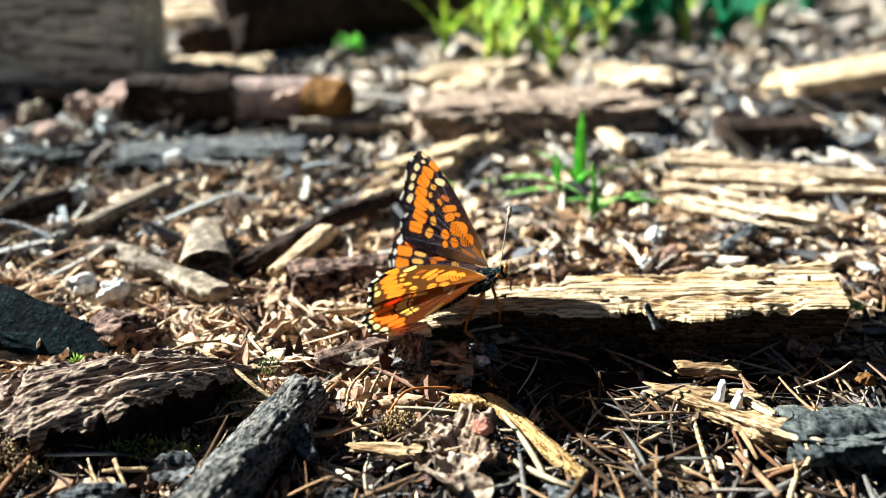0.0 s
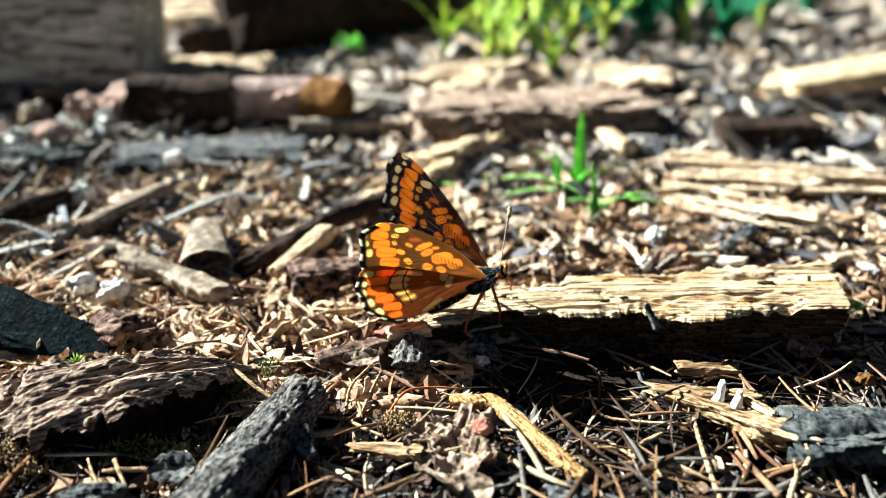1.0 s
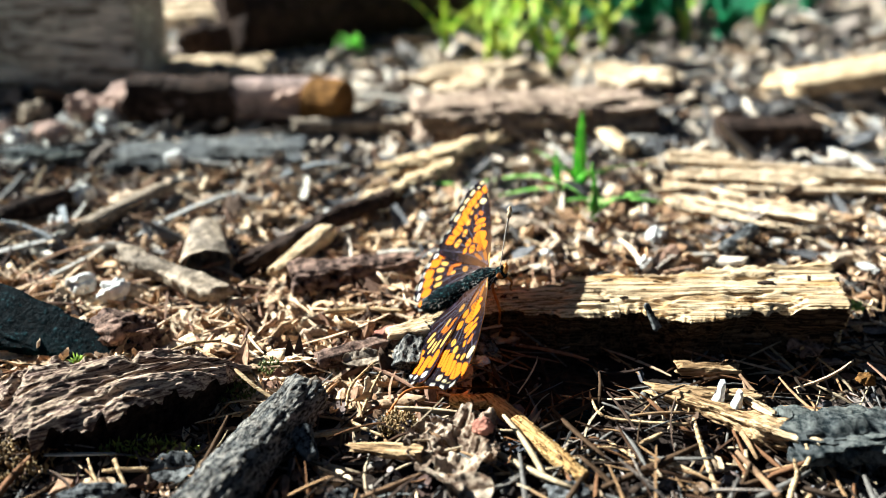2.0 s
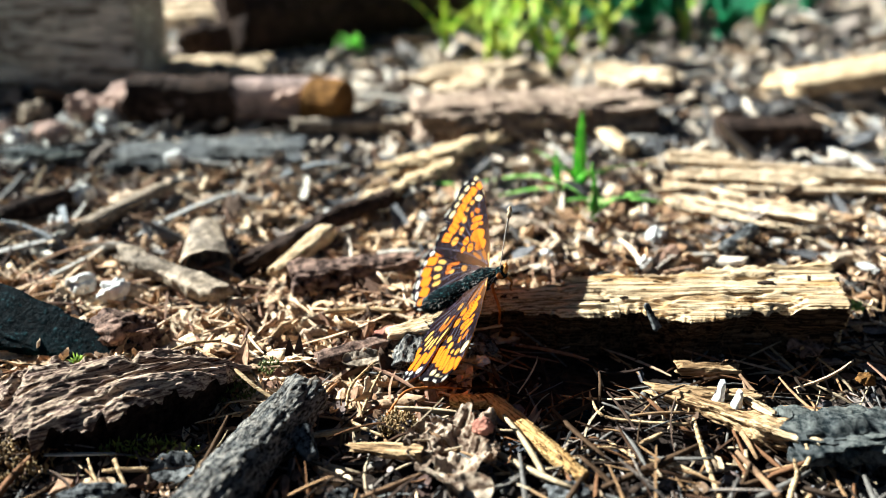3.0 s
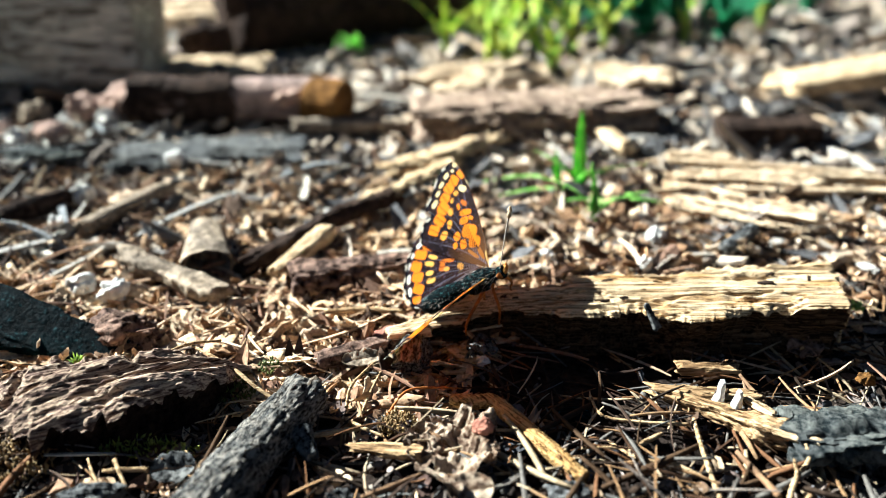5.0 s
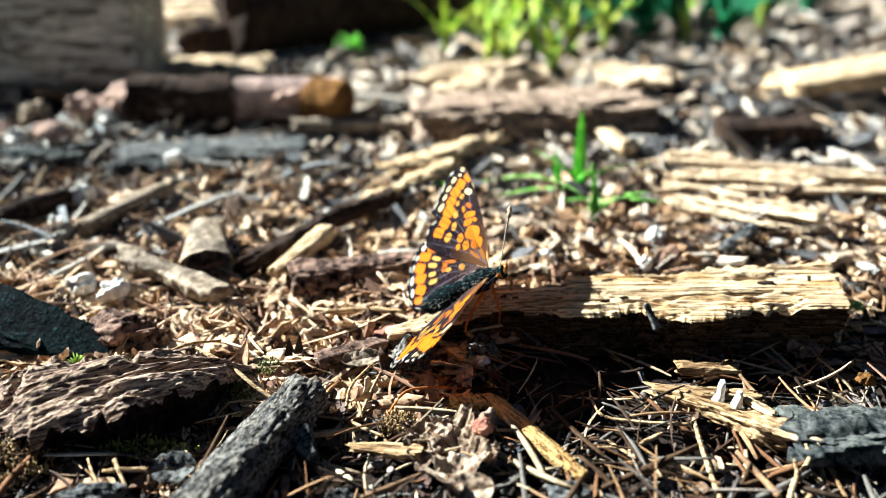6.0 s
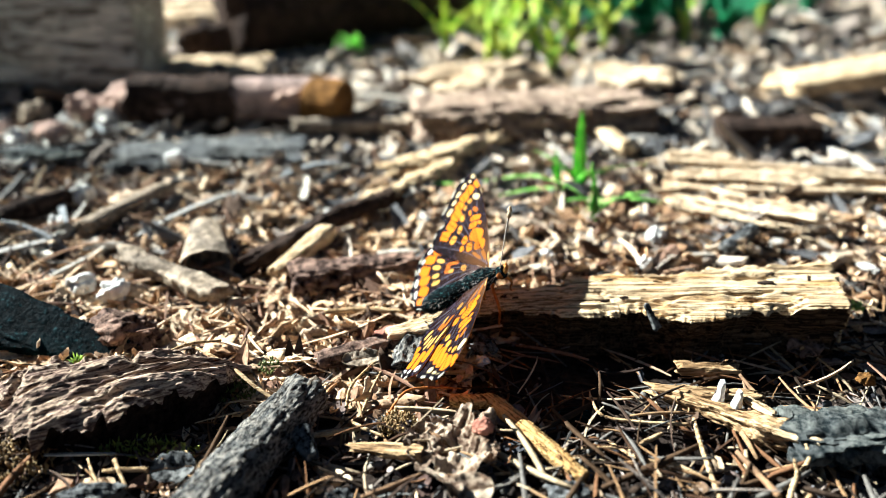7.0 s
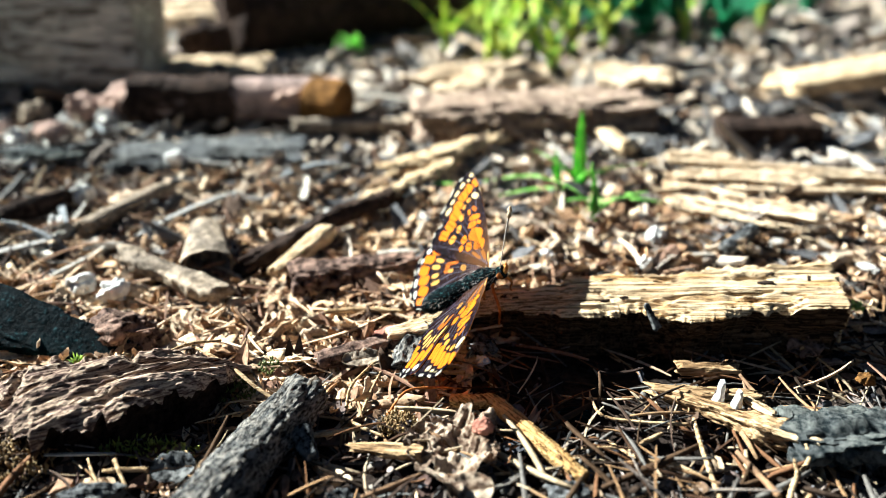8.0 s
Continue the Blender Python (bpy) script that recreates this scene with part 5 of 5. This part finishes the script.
class Pattern:
    """Spots laid over a dark wing, in the wing's own plane (millimetres)."""

    def __init__(self, xy, ground):
        self.xy = xy
        self.col = np.tile(np.array(ground, float), (len(xy), 1))

    def lay(self, mask, colour):
        self.col += mask[:, None] * (np.array(colour) - self.col)

    def spot(self, x, y, rx, ry, turn, colour, power=2.6):
        d = self.xy - [x, y]
        c, s = math.cos(radians(turn)), math.sin(radians(turn))
        u, w = (d[:, 0] * c + d[:, 1] * s) / rx, (-d[:, 0] * s + d[:, 1] * c) / ry
        q = np.abs(u) ** power + np.abs(w) ** power
        q = q * 1.32 + 0.25 * grain3(np.concatenate([self.xy * 1.4, 0 * self.xy[:, :1]], 1), 5)
        self.lay(np.clip((1.15 - q) / 0.3, 0, 1), colour)

    def row(self, curve, n, rx, ry, colour, power=2.6):
        c = smooth_line(curve, 60)
        step = np.r_[0, np.cumsum(np.hypot(*np.diff(c, axis=0).T))]
        for k in range(n):
            at = (k + 0.5) / n * step[-1]
            x, y = np.interp(at, step, c[:, 0]), np.interp(at, step, c[:, 1])
            i = min(58, int(np.searchsorted(step, at)))
            d = c[i + 1] - c[i - 1]
            grow = 1 + 0.12 * math.sin(2.7 * k)
            self.spot(x, y, rx * grow, ry, math.degrees(math.atan2(d[1], d[0])), colour, power)

    def vein(self, pts, width, colour, share=0.85):
        c = smooth_line(pts, 40)
        d = np.min(np.hypot(self.xy[:, None, 0] - c[None, :, 0], self.xy[:, None, 1] - c[None, :, 1]), 1)
        self.lay(share * np.clip(1.4 - d / width, 0, 1), colour)


FORE = [(0, 0), (1.0, 4), (1.4, 8), (1.5, 12), (1.2, 16.4), (0.5, 19.8), (-0.3, 21.3), (-1.4, 21.8), (-2.6, 21.5), (-4.5, 20.3), (-6.3, 18.6), (-8.0, 16.6), (-9.5, 14.7), (-10.7, 13.2), (-10.6, 11.6), (-8, 8.2), (-4, 3.8), (0, 0)]
TORN = [(-8.0, 16.9), (-7.0, 15.5), (-8.3, 14.8), (-9.6, 14.3)]
ROUND = [(0.0, 0.0), (0.9, 3.7), (1.4, 7.4), (1.5, 11.2), (1.0, 14.9), (0.1, 17.6), (-1.5, 19.1), (-3.5, 19.3), (-5.6, 18.3), (-7.8, 16.6), (-9.6, 14.8), (-10.9, 13.0), (-11.5, 11.5), (-10.7, 10.0), (-8.2, 7.3), (-4.3, 3.5), (0.0, 0.0)]
HIND = [(-0.8, 0.2), (-3.6, 4.0), (-6.8, 8.6), (-9.4, 12.4), (-11.2, 13.6), (-12.9, 13.2), (-14.6, 11.9), (-16.0, 10.0), (-16.9, 7.9), (-17.1, 5.6), (-16.0, 3.2), (-13.8, 1.4), (-9, 0.2), (-4, -0.3), (-0.8, 0.2)]

FORE_RIM = ((0.1, 20.5, 0.7, 0.6, 131), (-0.8, 19.7, 0.42, 0.27, 123), (-2.2, 19.7, 0.64, 0.56, 17), (-3.6, 18.8, 0.64, 0.49, 23), (-4.7, 17.8, 0.64, 0.49, 22), (-5.9, 16.5, 0.82, 0.6, 22))
FORE_BAND = ((0.7, 17.9, 1.13, 0.68, 110), (-1.0, 17.8, 1.24, 0.8, 124), (-2.4, 17.1, 1.3, 0.81, 123), (-3.6, 16.0, 1.24, 0.8, 126), (-4.5, 14.5, 1.5, 0.98, 127), (-5.8, 13.0, 1.46, 0.91, 122), (-7.4, 12.1, 1.38, 0.88, 135))
FORE_INNER = ((0.1, 15.2, 1.06, 0.53, 128), (-1.3, 15.3, 0.61, 0.49, 119), (-2.4, 14.6, 0.54, 0.4, 50), (-3.3, 12.9, 0.76, 0.56, 75), (-4.2, 11.0, 0.75, 0.56, 74), (-5.8, 9.9, 0.84, 0.8, 25))
FORE_CELL = ((-0.4, 12.6, 0.91, 0.4, 121), (-1.6, 12.7, 0.62, 0.4, 87), (-0.7, 10.9, 1.38, 0.54, 151), (-1.4, 9.8, 1.04, 0.64, 161), (0.0, 9.3, 0.56, 0.35, 131), (-1.0, 7.4, 1.65, 1.17, 138), (-0.8, 5.3, 1.21, 0.98, 146), (-3.5, 8.1, 0.8, 0.71, 98), (-4.3, 6.9, 0.57, 0.47, 89), (-2.8, 6.2, 0.83, 0.65, 78))
HIND_BAND = ((-9.7, 10.7, 1.56, 0.68, 133), (-11.7, 10.5, 1.63, 0.86, 141), (-13.2, 9.1, 1.45, 0.89, 136), (-13.5, 7.2, 1.43, 0.93, 140), (-13.9, 5.2, 1.43, 0.91, 135), (-14.8, 3.6, 1.06, 0.68, 154))
HIND_RIM = ((-11.6, 12.4, 0.76, 0.5, 14), (-13.5, 11.5, 0.56, 0.44, 20), (-15.0, 10.2, 0.83, 0.5, 48), (-15.5, 8.1, 0.86, 0.48, 68), (-15.9, 5.8, 0.88, 0.46, 75))
HIND_INNER = ((-7.5, 8.3, 1.64, 0.4, 130), (-9.3, 8.3, 1.23, 0.36, 137), (-10.4, 7.7, 1.21, 0.46, 142), (-10.8, 6.2, 1.0, 0.44, 151), (-10.9, 4.8, 1.05, 0.51, 158))
HIND_DISC = ((-6.9, 5.9, 1.82, 0.38, 152), (-8.1, 5.5, 0.79, 0.67, 55), (-7.3, 4.6, 0.73, 0.43, 145), (-4.7, 3.4, 0.79, 0.54, 124), (-5.5, 7.8, 1.35, 0.22, 126))
# veins from the wing's root to its rim
FORE_VEINS = ((0.3, 19.5), (-1.7, 20.6), (-3.0, 19.6), (-4.4, 18.6), (-5.6, 17.2), (-6.8, 15.4), (-8.4, 13.6), (-9.6, 11.8))
HIND_VEINS = ((-10.6, 13.0), (-12.7, 12.4), (-14.6, 11.0), (-15.8, 9.2), (-16.3, 7.0), (-16.3, 4.6), (-14.4, 2.2))


def fan(p, ends, root, width, colour, share):
    """Veins that spread from near the root to the rim."""
    for e in ends:
        p.vein([root, (0.35 * e[0] + 0.65 * root[0] - 0.3, 0.45 * e[1] + 0.55 * root[1]), (0.72 * e[0], 0.76 * e[1]), (1.08 * e[0], 1.04 * e[1])], width, colour, share)


def mottle(p, colour, share, scale, seed):
    """Scattered lighter scales and hairs."""
    q = np.concatenate([p.xy * scale, 0 * p.xy[:, :1]], 1)
    p.lay(share * np.clip(grain3(q, seed) * 2.4 - 0.7, 0, 1), colour)


def fore_upper(xy):
    p = Pattern(xy, DARK)
    mottle(p, (0.07, 0.05, 0.075), 0.6, 3.2, 9)
    r = np.hypot(xy[:, 0], xy[:, 1])
    p.lay(np.clip(1.15 - r / 8.5, 0, 0.8), (0.15, 0.065, 0.022))
    fan(p, FORE_VEINS, (-0.2, 1.0), 0.12, (0.20, 0.17, 0.22), 0.75)
    for at in FORE_BAND:
        p.spot(*at, ORNG, 4.5)
    for k, at in enumerate(FORE_RIM):
        p.spot(*at, PALE)
    for k, at in enumerate(FORE_INNER):
        p.spot(*at, PALE if k == 0 else (0.78, 0.36, 0.05))
    for k, at in enumerate(FORE_CELL):
        p.spot(*at, (0.5, 0.14, 0.02) if k == 0 else ORNG, 3.2)
    p.spot(1.5, 15.4, 1.1, 0.3, 104, PALE)
    p.spot(0.45, 1.6, 1.2, 0.35, 84, YELL)
    p.spot(-0.4, 3.0, 0.35, 1.5, 8, (0.34, 0.13, 0.025))
    p.spot(-1.7, 3.6, 0.28, 1.5, 30, (0.36, 0.14, 0.03))
    fan(p, FORE_VEINS[1:], (-0.6, 4.0), 0.13, DARK, 0.95)
    p.vein([(0, 0), (1.1, 5), (1.7, 11), (1.2, 17), (-0.2, 21)], 0.17, (0.16, 0.13, 0.11), 0.8)
    return p.col


def fore_under(xy):
    p = Pattern(xy, (0.42, 0.16, 0.028))
    r = np.hypot(xy[:, 0], xy[:, 1])
    p.lay(np.clip(r / 9 - 1.6, 0, 0.5), (0.34, 0.17, 0.06))
    for at in FORE_BAND:
        p.spot(*at, (0.95, 0.40, 0.035), 4.5)
    for at in FORE_RIM + FORE_INNER[:2]:
        p.spot(*at, (0.95, 0.70, 0.26))
    for at in FORE_INNER[2:] + FORE_CELL[1:]:
        p.spot(*at, (0.95, 0.52, 0.09))
    fan(p, FORE_VEINS[1:], (-0.6, 4.0), 0.10, (0.22, 0.08, 0.018), 0.8)
    return p.col


def hind_upper(xy):
    p = Pattern(xy, DARK)
    mottle(p, (0.08, 0.055, 0.085), 0.7, 3.0, 12)
    fan(p, HIND_VEINS, (-1.5, 1.2), 0.13, (0.20, 0.17, 0.22), 0.75)
    for at in HIND_BAND:
        p.spot(*at, ORNG, 4.5)
    for at in HIND_RIM:
        p.spot(*at, (0.78, 0.76, 0.72))
    for at in HIND_INNER:
        p.spot(*at, (0.80, 0.45, 0.10))
    for at in HIND_DISC[:2]:
        p.spot(*at, (0.55, 0.15, 0.015))
    for at in HIND_DISC[2:]:
        p.spot(*at, (0.78, 0.36, 0.06))
    for k in range(5):
        p.vein([(-1.5, 0.8 + 0.3 * k), (-5.0 - 0.4 * k, 1.4 + 0.8 * k), (-9.5, 2.2 + 0.7 * k)], 0.09, (0.20, 0.15, 0.15), 0.5)
    fan(p, HIND_VEINS, (-3.5, 2.5), 0.13, DARK, 0.95)
    r = np.hypot(xy[:, 0] + 1, xy[:, 1])
    p.lay(np.clip(0.9 - r / 6, 0, 0.5), (0.10, 0.05, 0.025))
    return p.col


def hind_under(xy):
    p = Pattern(xy, (0.42, 0.10, 0.014))
    for at in HIND_BAND:
        p.spot(*at, (0.92, 0.24, 0.015), 4.5)
    for at in HIND_RIM:
        p.spot(at[0], at[1], at[2] * 1.15, at[3] * 1.5, at[4], (0.90, 0.66, 0.26))
    for at in HIND_INNER:
        p.spot(at[0], at[1], at[2] * 1.25, at[3] * 1.7, at[4], (0.88, 0.60, 0.22))
    p.spot(-4.2, 4.6, 1.5, 0.65, 40, (0.92, 0.68, 0.28))
    p.spot(-4.6, 3.0, 1.3, 0.5, 30, (0.92, 0.68, 0.28))
    p.spot(-7.1, 4.9, 0.5, 0.45, 20, PALE)
    p.spot(-9.6, 1.2, 2.2, 0.4, 0, (0.7, 0.4, 0.12))
    fan(p, HIND_VEINS, (-3.5, 2.5), 0.10, (0.05, 0.02, 0.01), 0.9)
    p.row([(-6.4, 9.4), (-9.6, 7.4), (-11.4, 3.6)], 7, 0.9, 0.13, (0.05, 0.02, 0.01))
    p.row([(-8.3, 10.2), (-11.4, 8.4), (-12.6, 4.0)], 7, 0.9, 0.13, (0.05, 0.02, 0.01))
    return p.col


def wing_mesh(name, outline, upper, under, side, seed):
    """Upper and lower scale layers of one wing, with a checked pale fringe and a scalloped rim."""
    nv, nr = 240, 130
    o = smooth_line(outline, nv)
    r = np.linspace(0, 1, nr) ** 0.8
    core = np.array(outline[0], float) * 0.98 + o.mean(0) * 0.02
    scal = 1 + 0.012 * np.sin(np.linspace(0, 46, nv)) * (np.linspace(0, 1, nv) > 0.35) * (np.linspace(0, 1, nv) < 0.85)
    xy = core + (o - core)[None] * (r[:, None, None] * (1 + (scal - 1)[None, :, None] * r[:, None, None] ** 8))
    flat = xy.reshape(-1, 2)
    rim = (np.repeat(r, nv) - 0.972) / 0.015
    v01 = np.tile(np.linspace(0, 1, nv), nr)
    outer = (v01 > 0.36) & (v01 < 0.84)
    dash = np.clip(np.sin(v01 * 95) * 3, 0, 1) * outer
    cols = []
    for fn in (upper, under):
        c = fn(flat)
        edge = np.clip((np.repeat(r, nv) - 0.94) / 0.02, 0, 1) * outer
        c = c + edge[:, None] * (np.array(DARK) - c)
        w = np.clip(rim, 0, 1) * dash
        c = c + w[:, None] * (np.array((0.60, 0.54, 0.46)) - c)
        cols.append(c)
    d = np.hypot(flat[:, 0], flat[:, 1])
    z = -0.0035 * (d - 4) ** 2 * (d > 4) + 0.10 * grain3(np.concatenate([flat / 2.2, 0 * flat[:, :1]], 1), seed)
    n = len(flat)
    top = np.concatenate([flat * [1, side], z[:, None] + 0.05], 1)
    low = np.concatenate([flat * [1, side], z[:, None] - 0.05], 1)
    i = np.arange(n).reshape(nr, nv)
    f = np.stack([i[:-1, :-1], i[1:, :-1], i[1:, 1:], i[:-1, 1:]], -1).reshape(-1, 4)
    faces = np.concatenate([f, f[:, ::-1] + n])
    me = solid(name, np.concatenate([top, low]), faces.tolist(), WING)
    a = me.attributes.new("pattern", "FLOAT_COLOR", "POINT")
    rgba = np.concatenate([np.concatenate(cols), np.ones((2 * n, 1))], 1)
    a.data.foreach_set("color", rgba.astype(np.float32).ravel())
    return me


def hair_coat(n, seed):
    """Fine bristles over the back and sides of the thorax and abdomen."""
    rs = np.random.RandomState(seed)
    V, F = [], []
    for k in range(n):
        x = -rs.uniform(-1.4, 12.5) if k % 3 else -rs.uniform(-1.4, 4)
        q = rs.uniform(-2.6, 2.6)
        rad = float(np.interp(-x, [-1.4, 0, 2, 4, 6, 9, 12, 13.4], [0.7, 1.3, 1.7, 1.1, 1.55, 1.75, 1.4, 0.4]))
        mid = np.array([x, 0, float(np.interp(-x, [-1, 4, 13], [-0.8, 0.4, 1.8]))])
        out = np.array([0, math.sin(q), math.cos(q)])
        d = out + np.array([-0.9, 0, 0]) + rs.normal(0, 0.25, 3)
        d /= np.linalg.norm(d)
        e = np.cross(d, out + [0.01, 0, 0])
        e /= np.linalg.norm(e) + 1e-9
        b = mid + out * rad * 0.93
        ln = rs.uniform(0.4, 1.0) if x > -4 else rs.uniform(0.25, 0.55)
        i = len(V)
        V += [b - e * 0.045, b + e * 0.045, b + out * 0.06, b + d * ln]
        F += [(i, i + 1, i + 3), (i + 1, i + 2, i + 3), (i + 2, i, i + 3)]
    return solid("hair", np.array(V), F, ANTENNA, False)


def butterfly():
    ob = new("butterfly", None)
    ob.matrix_world = HOME
    tagged(ob, "orange and black checkered fritillary butterfly on split wood", "butterfly")
    part("thorax", solid("thorax", *fuzzy([(1.0, 0, -0.9), (0.0, 0, -0.5), (-1.8, 0, -0.2), (-3.6, 0, 0.3), (-4.4, 0, 0.5)], [0.5, 1.25, 1.7, 1.55, 0.9], 3, amp=0.1), BODY), ob, "dark hairy thorax")
    part("abdomen", solid("abdomen", *fuzzy([(-3.4, 0, 0.3), (-6, 0, 0.8), (-8.6, 0, 1.3), (-11.2, 0, 1.6), (-12.4, 0, 1.5)], [0.9, 1.45, 1.6, 1.35, 0.35], 4, 70, amp=0.05, rings=0.025), BODY), ob, "blue-black banded abdomen")
    part("head", solid("head", *fuzzy([(0.6, 0, -0.9), (1.2, 0, -1.0), (1.9, 0, -1.1), (2.3, 0, -1.2)], [0.4, 1.0, 0.95, 0.2], 5, 24, 24, amp=0.06), BODY), ob)
    for sy in (-1, 1):
        part("eye", solid("eye", *fuzzy([(1.3, sy * 0.6, -0.9), (1.4, sy * 0.95, -0.9), (1.5, sy * 1.15, -0.9)], [0.2, 0.55, 0.1], 6, 14, 16, amp=0.0), LEG), ob, "brown eye")
        part("palp", solid("palp", *fuzzy([(1.8, sy * 0.35, -1.1), (2.4, sy * 0.4, -0.9), (2.9, sy * 0.42, -0.4)], [0.35, 0.38, 0.1], 7, 20, 14, amp=0.15), ORANGE), ob, "orange hairy palp")
        an = part("antenna", solid("antenna", *limb([(1.6, sy * 0.3, -0.5), (4.0, sy * 0.4, 1.4), (7.0, sy * 0.5, 3.8), (9.0, sy * 0.6, 5.3)], [0.085, 0.075, 0.08, 0.11]), ANTENNA), ob, "thin banded antenna")
        part("club", solid("club", *limb([(8.8, sy * 0.58, 5.15), (9.3, sy * 0.62, 5.55), (9.8, sy * 0.66, 5.95)], [0.12, 0.36, 0.12], 14, 12), CLUB), an, "orange antenna club")
    for line in ([(-0.2, 0.6, -1.3), (0.5, 1.6, -2.6), (0.0, 2.6, -4.4), (-1.4, 3.4, -5.6), (-1.8, 3.8, -6.3)],
                 [(-0.5, -0.7, -1.2), (-0.9, -1.5, -2.0), (-1.9, -2.5, -4.4), (-4.0, -1.8, -6.4), (-4.8, -1.2, -7.2)],
                 [(-2.0, -0.8, -1.2), (-3.5, -2.4, -1.5), (-5.7, -4.2, -2.0), (-7.2, -4.3, -3.0), (-8.0, -4.2, -3.9)],
                 [(-2.0, 0.8, -1.2), (-3.5, 2.4, -1.7), (-5.0, 3.6, -3.5), (-6.4, 4.0, -5.0), (-7.0, 4.2, -5.6)]):
        part("leg", solid("leg", *limb(line, [0.34, 0.26, 0.22, 0.16, 0.12]), LEG), ob, "thin orange leg")
    part("hair", hair_coat(520, 3), ob, "fine grey-brown hairs")
    wings = []
    for sy, nm in ((1, "left"), (-1, "right")):
        for kind, line, up, lo in (("forewing", FORE[:11] + TORN + FORE[13:] if sy > 0 else ROUND, fore_upper, fore_under), ("hindwing", HIND, hind_upper, hind_under)):
            w = part(kind, wing_mesh(kind, line, up, lo, sy, 3), ob, "orange wing with black checks and pale rim spots")
            wings.append((w, sy, kind))
    return ob, wings


flyer, wings = butterfly()


scatter_single()

# how far the wings are raised, in degrees, time by time
RAISED = [(0, 52.4), (0.1, 47.9), (0.2, 30.3), (0.3, 23.2), (0.4, 19.0), (0.5, 18.8), (0.6, 19.5), (0.7, 23.4), (0.8, 40.5), (0.9, 54.7), (1, 68.3), (1.1, 68.4), (1.2, 63.6), (1.3, 56.3), (1.4, 36.6), (1.5, 25.8), (1.6, 10.7), (1.7, 11.4), (2.2, 14.8), (2.8, 18.8), (3, 17.4), (3.1, 17.6), (3.2, 19.9), (3.3, 25.3), (3.4, 35.1), (3.5, 47.2), (3.6, 57.8), (3.7, 57.8), (3.8, 51.5), (3.9, 46.4), (4, 33.4), (4.1, 27.0), (4.2, 20.1), (4.3, 20.2), (4.4, 21.6), (4.5, 25.8), (4.6, 31.1), (4.7, 32.0), (5.2, 30.6), (5.8, 27.0), (6.2, 26.0), (6.5, 28.2), (6.6, 26.8), (6.7, 21.6), (6.8, 19.5), (7, 19.5), (7.5, 19.9), (8, 20.5)]


def other_side(a):
    """The wing on the other side is held lower when open."""
    return float(np.interp(a, [10.6, 17.4, 18.8, 21, 25.8, 28.2, 33.4, 47, 52.4, 56.3, 68.4], [-3, 4.6, 5.6, 8.5, 17.0, 20.0, 28.5, 47.5, 53, 58.5, 79]))


def motions():
    for w, sy, kind in wings:
        rows = []
        for t, a in RAISED:
            if sy > 0:
                rows.append((t, pose(0, 1.15 * MM, 0.3 * MM, a - (2.5 if kind == "hindwing" else 0))))
            elif kind == "forewing":
                rows.append((t, pose(0, -1.15 * MM, 0.3 * MM, -other_side(a)) @ pose(0, 0, 0, 0, 0, -6)))
            else:
                lift = float(np.interp(a, [17, 34], [1.5, -1.0]))
                rows.append((t, pose(0, -1.15 * MM, 0.34 * MM, -other_side(a) - lift) @ pose(0, 0, 0, 0, 0, 4.5)))
        walk(w, rows)


motions()
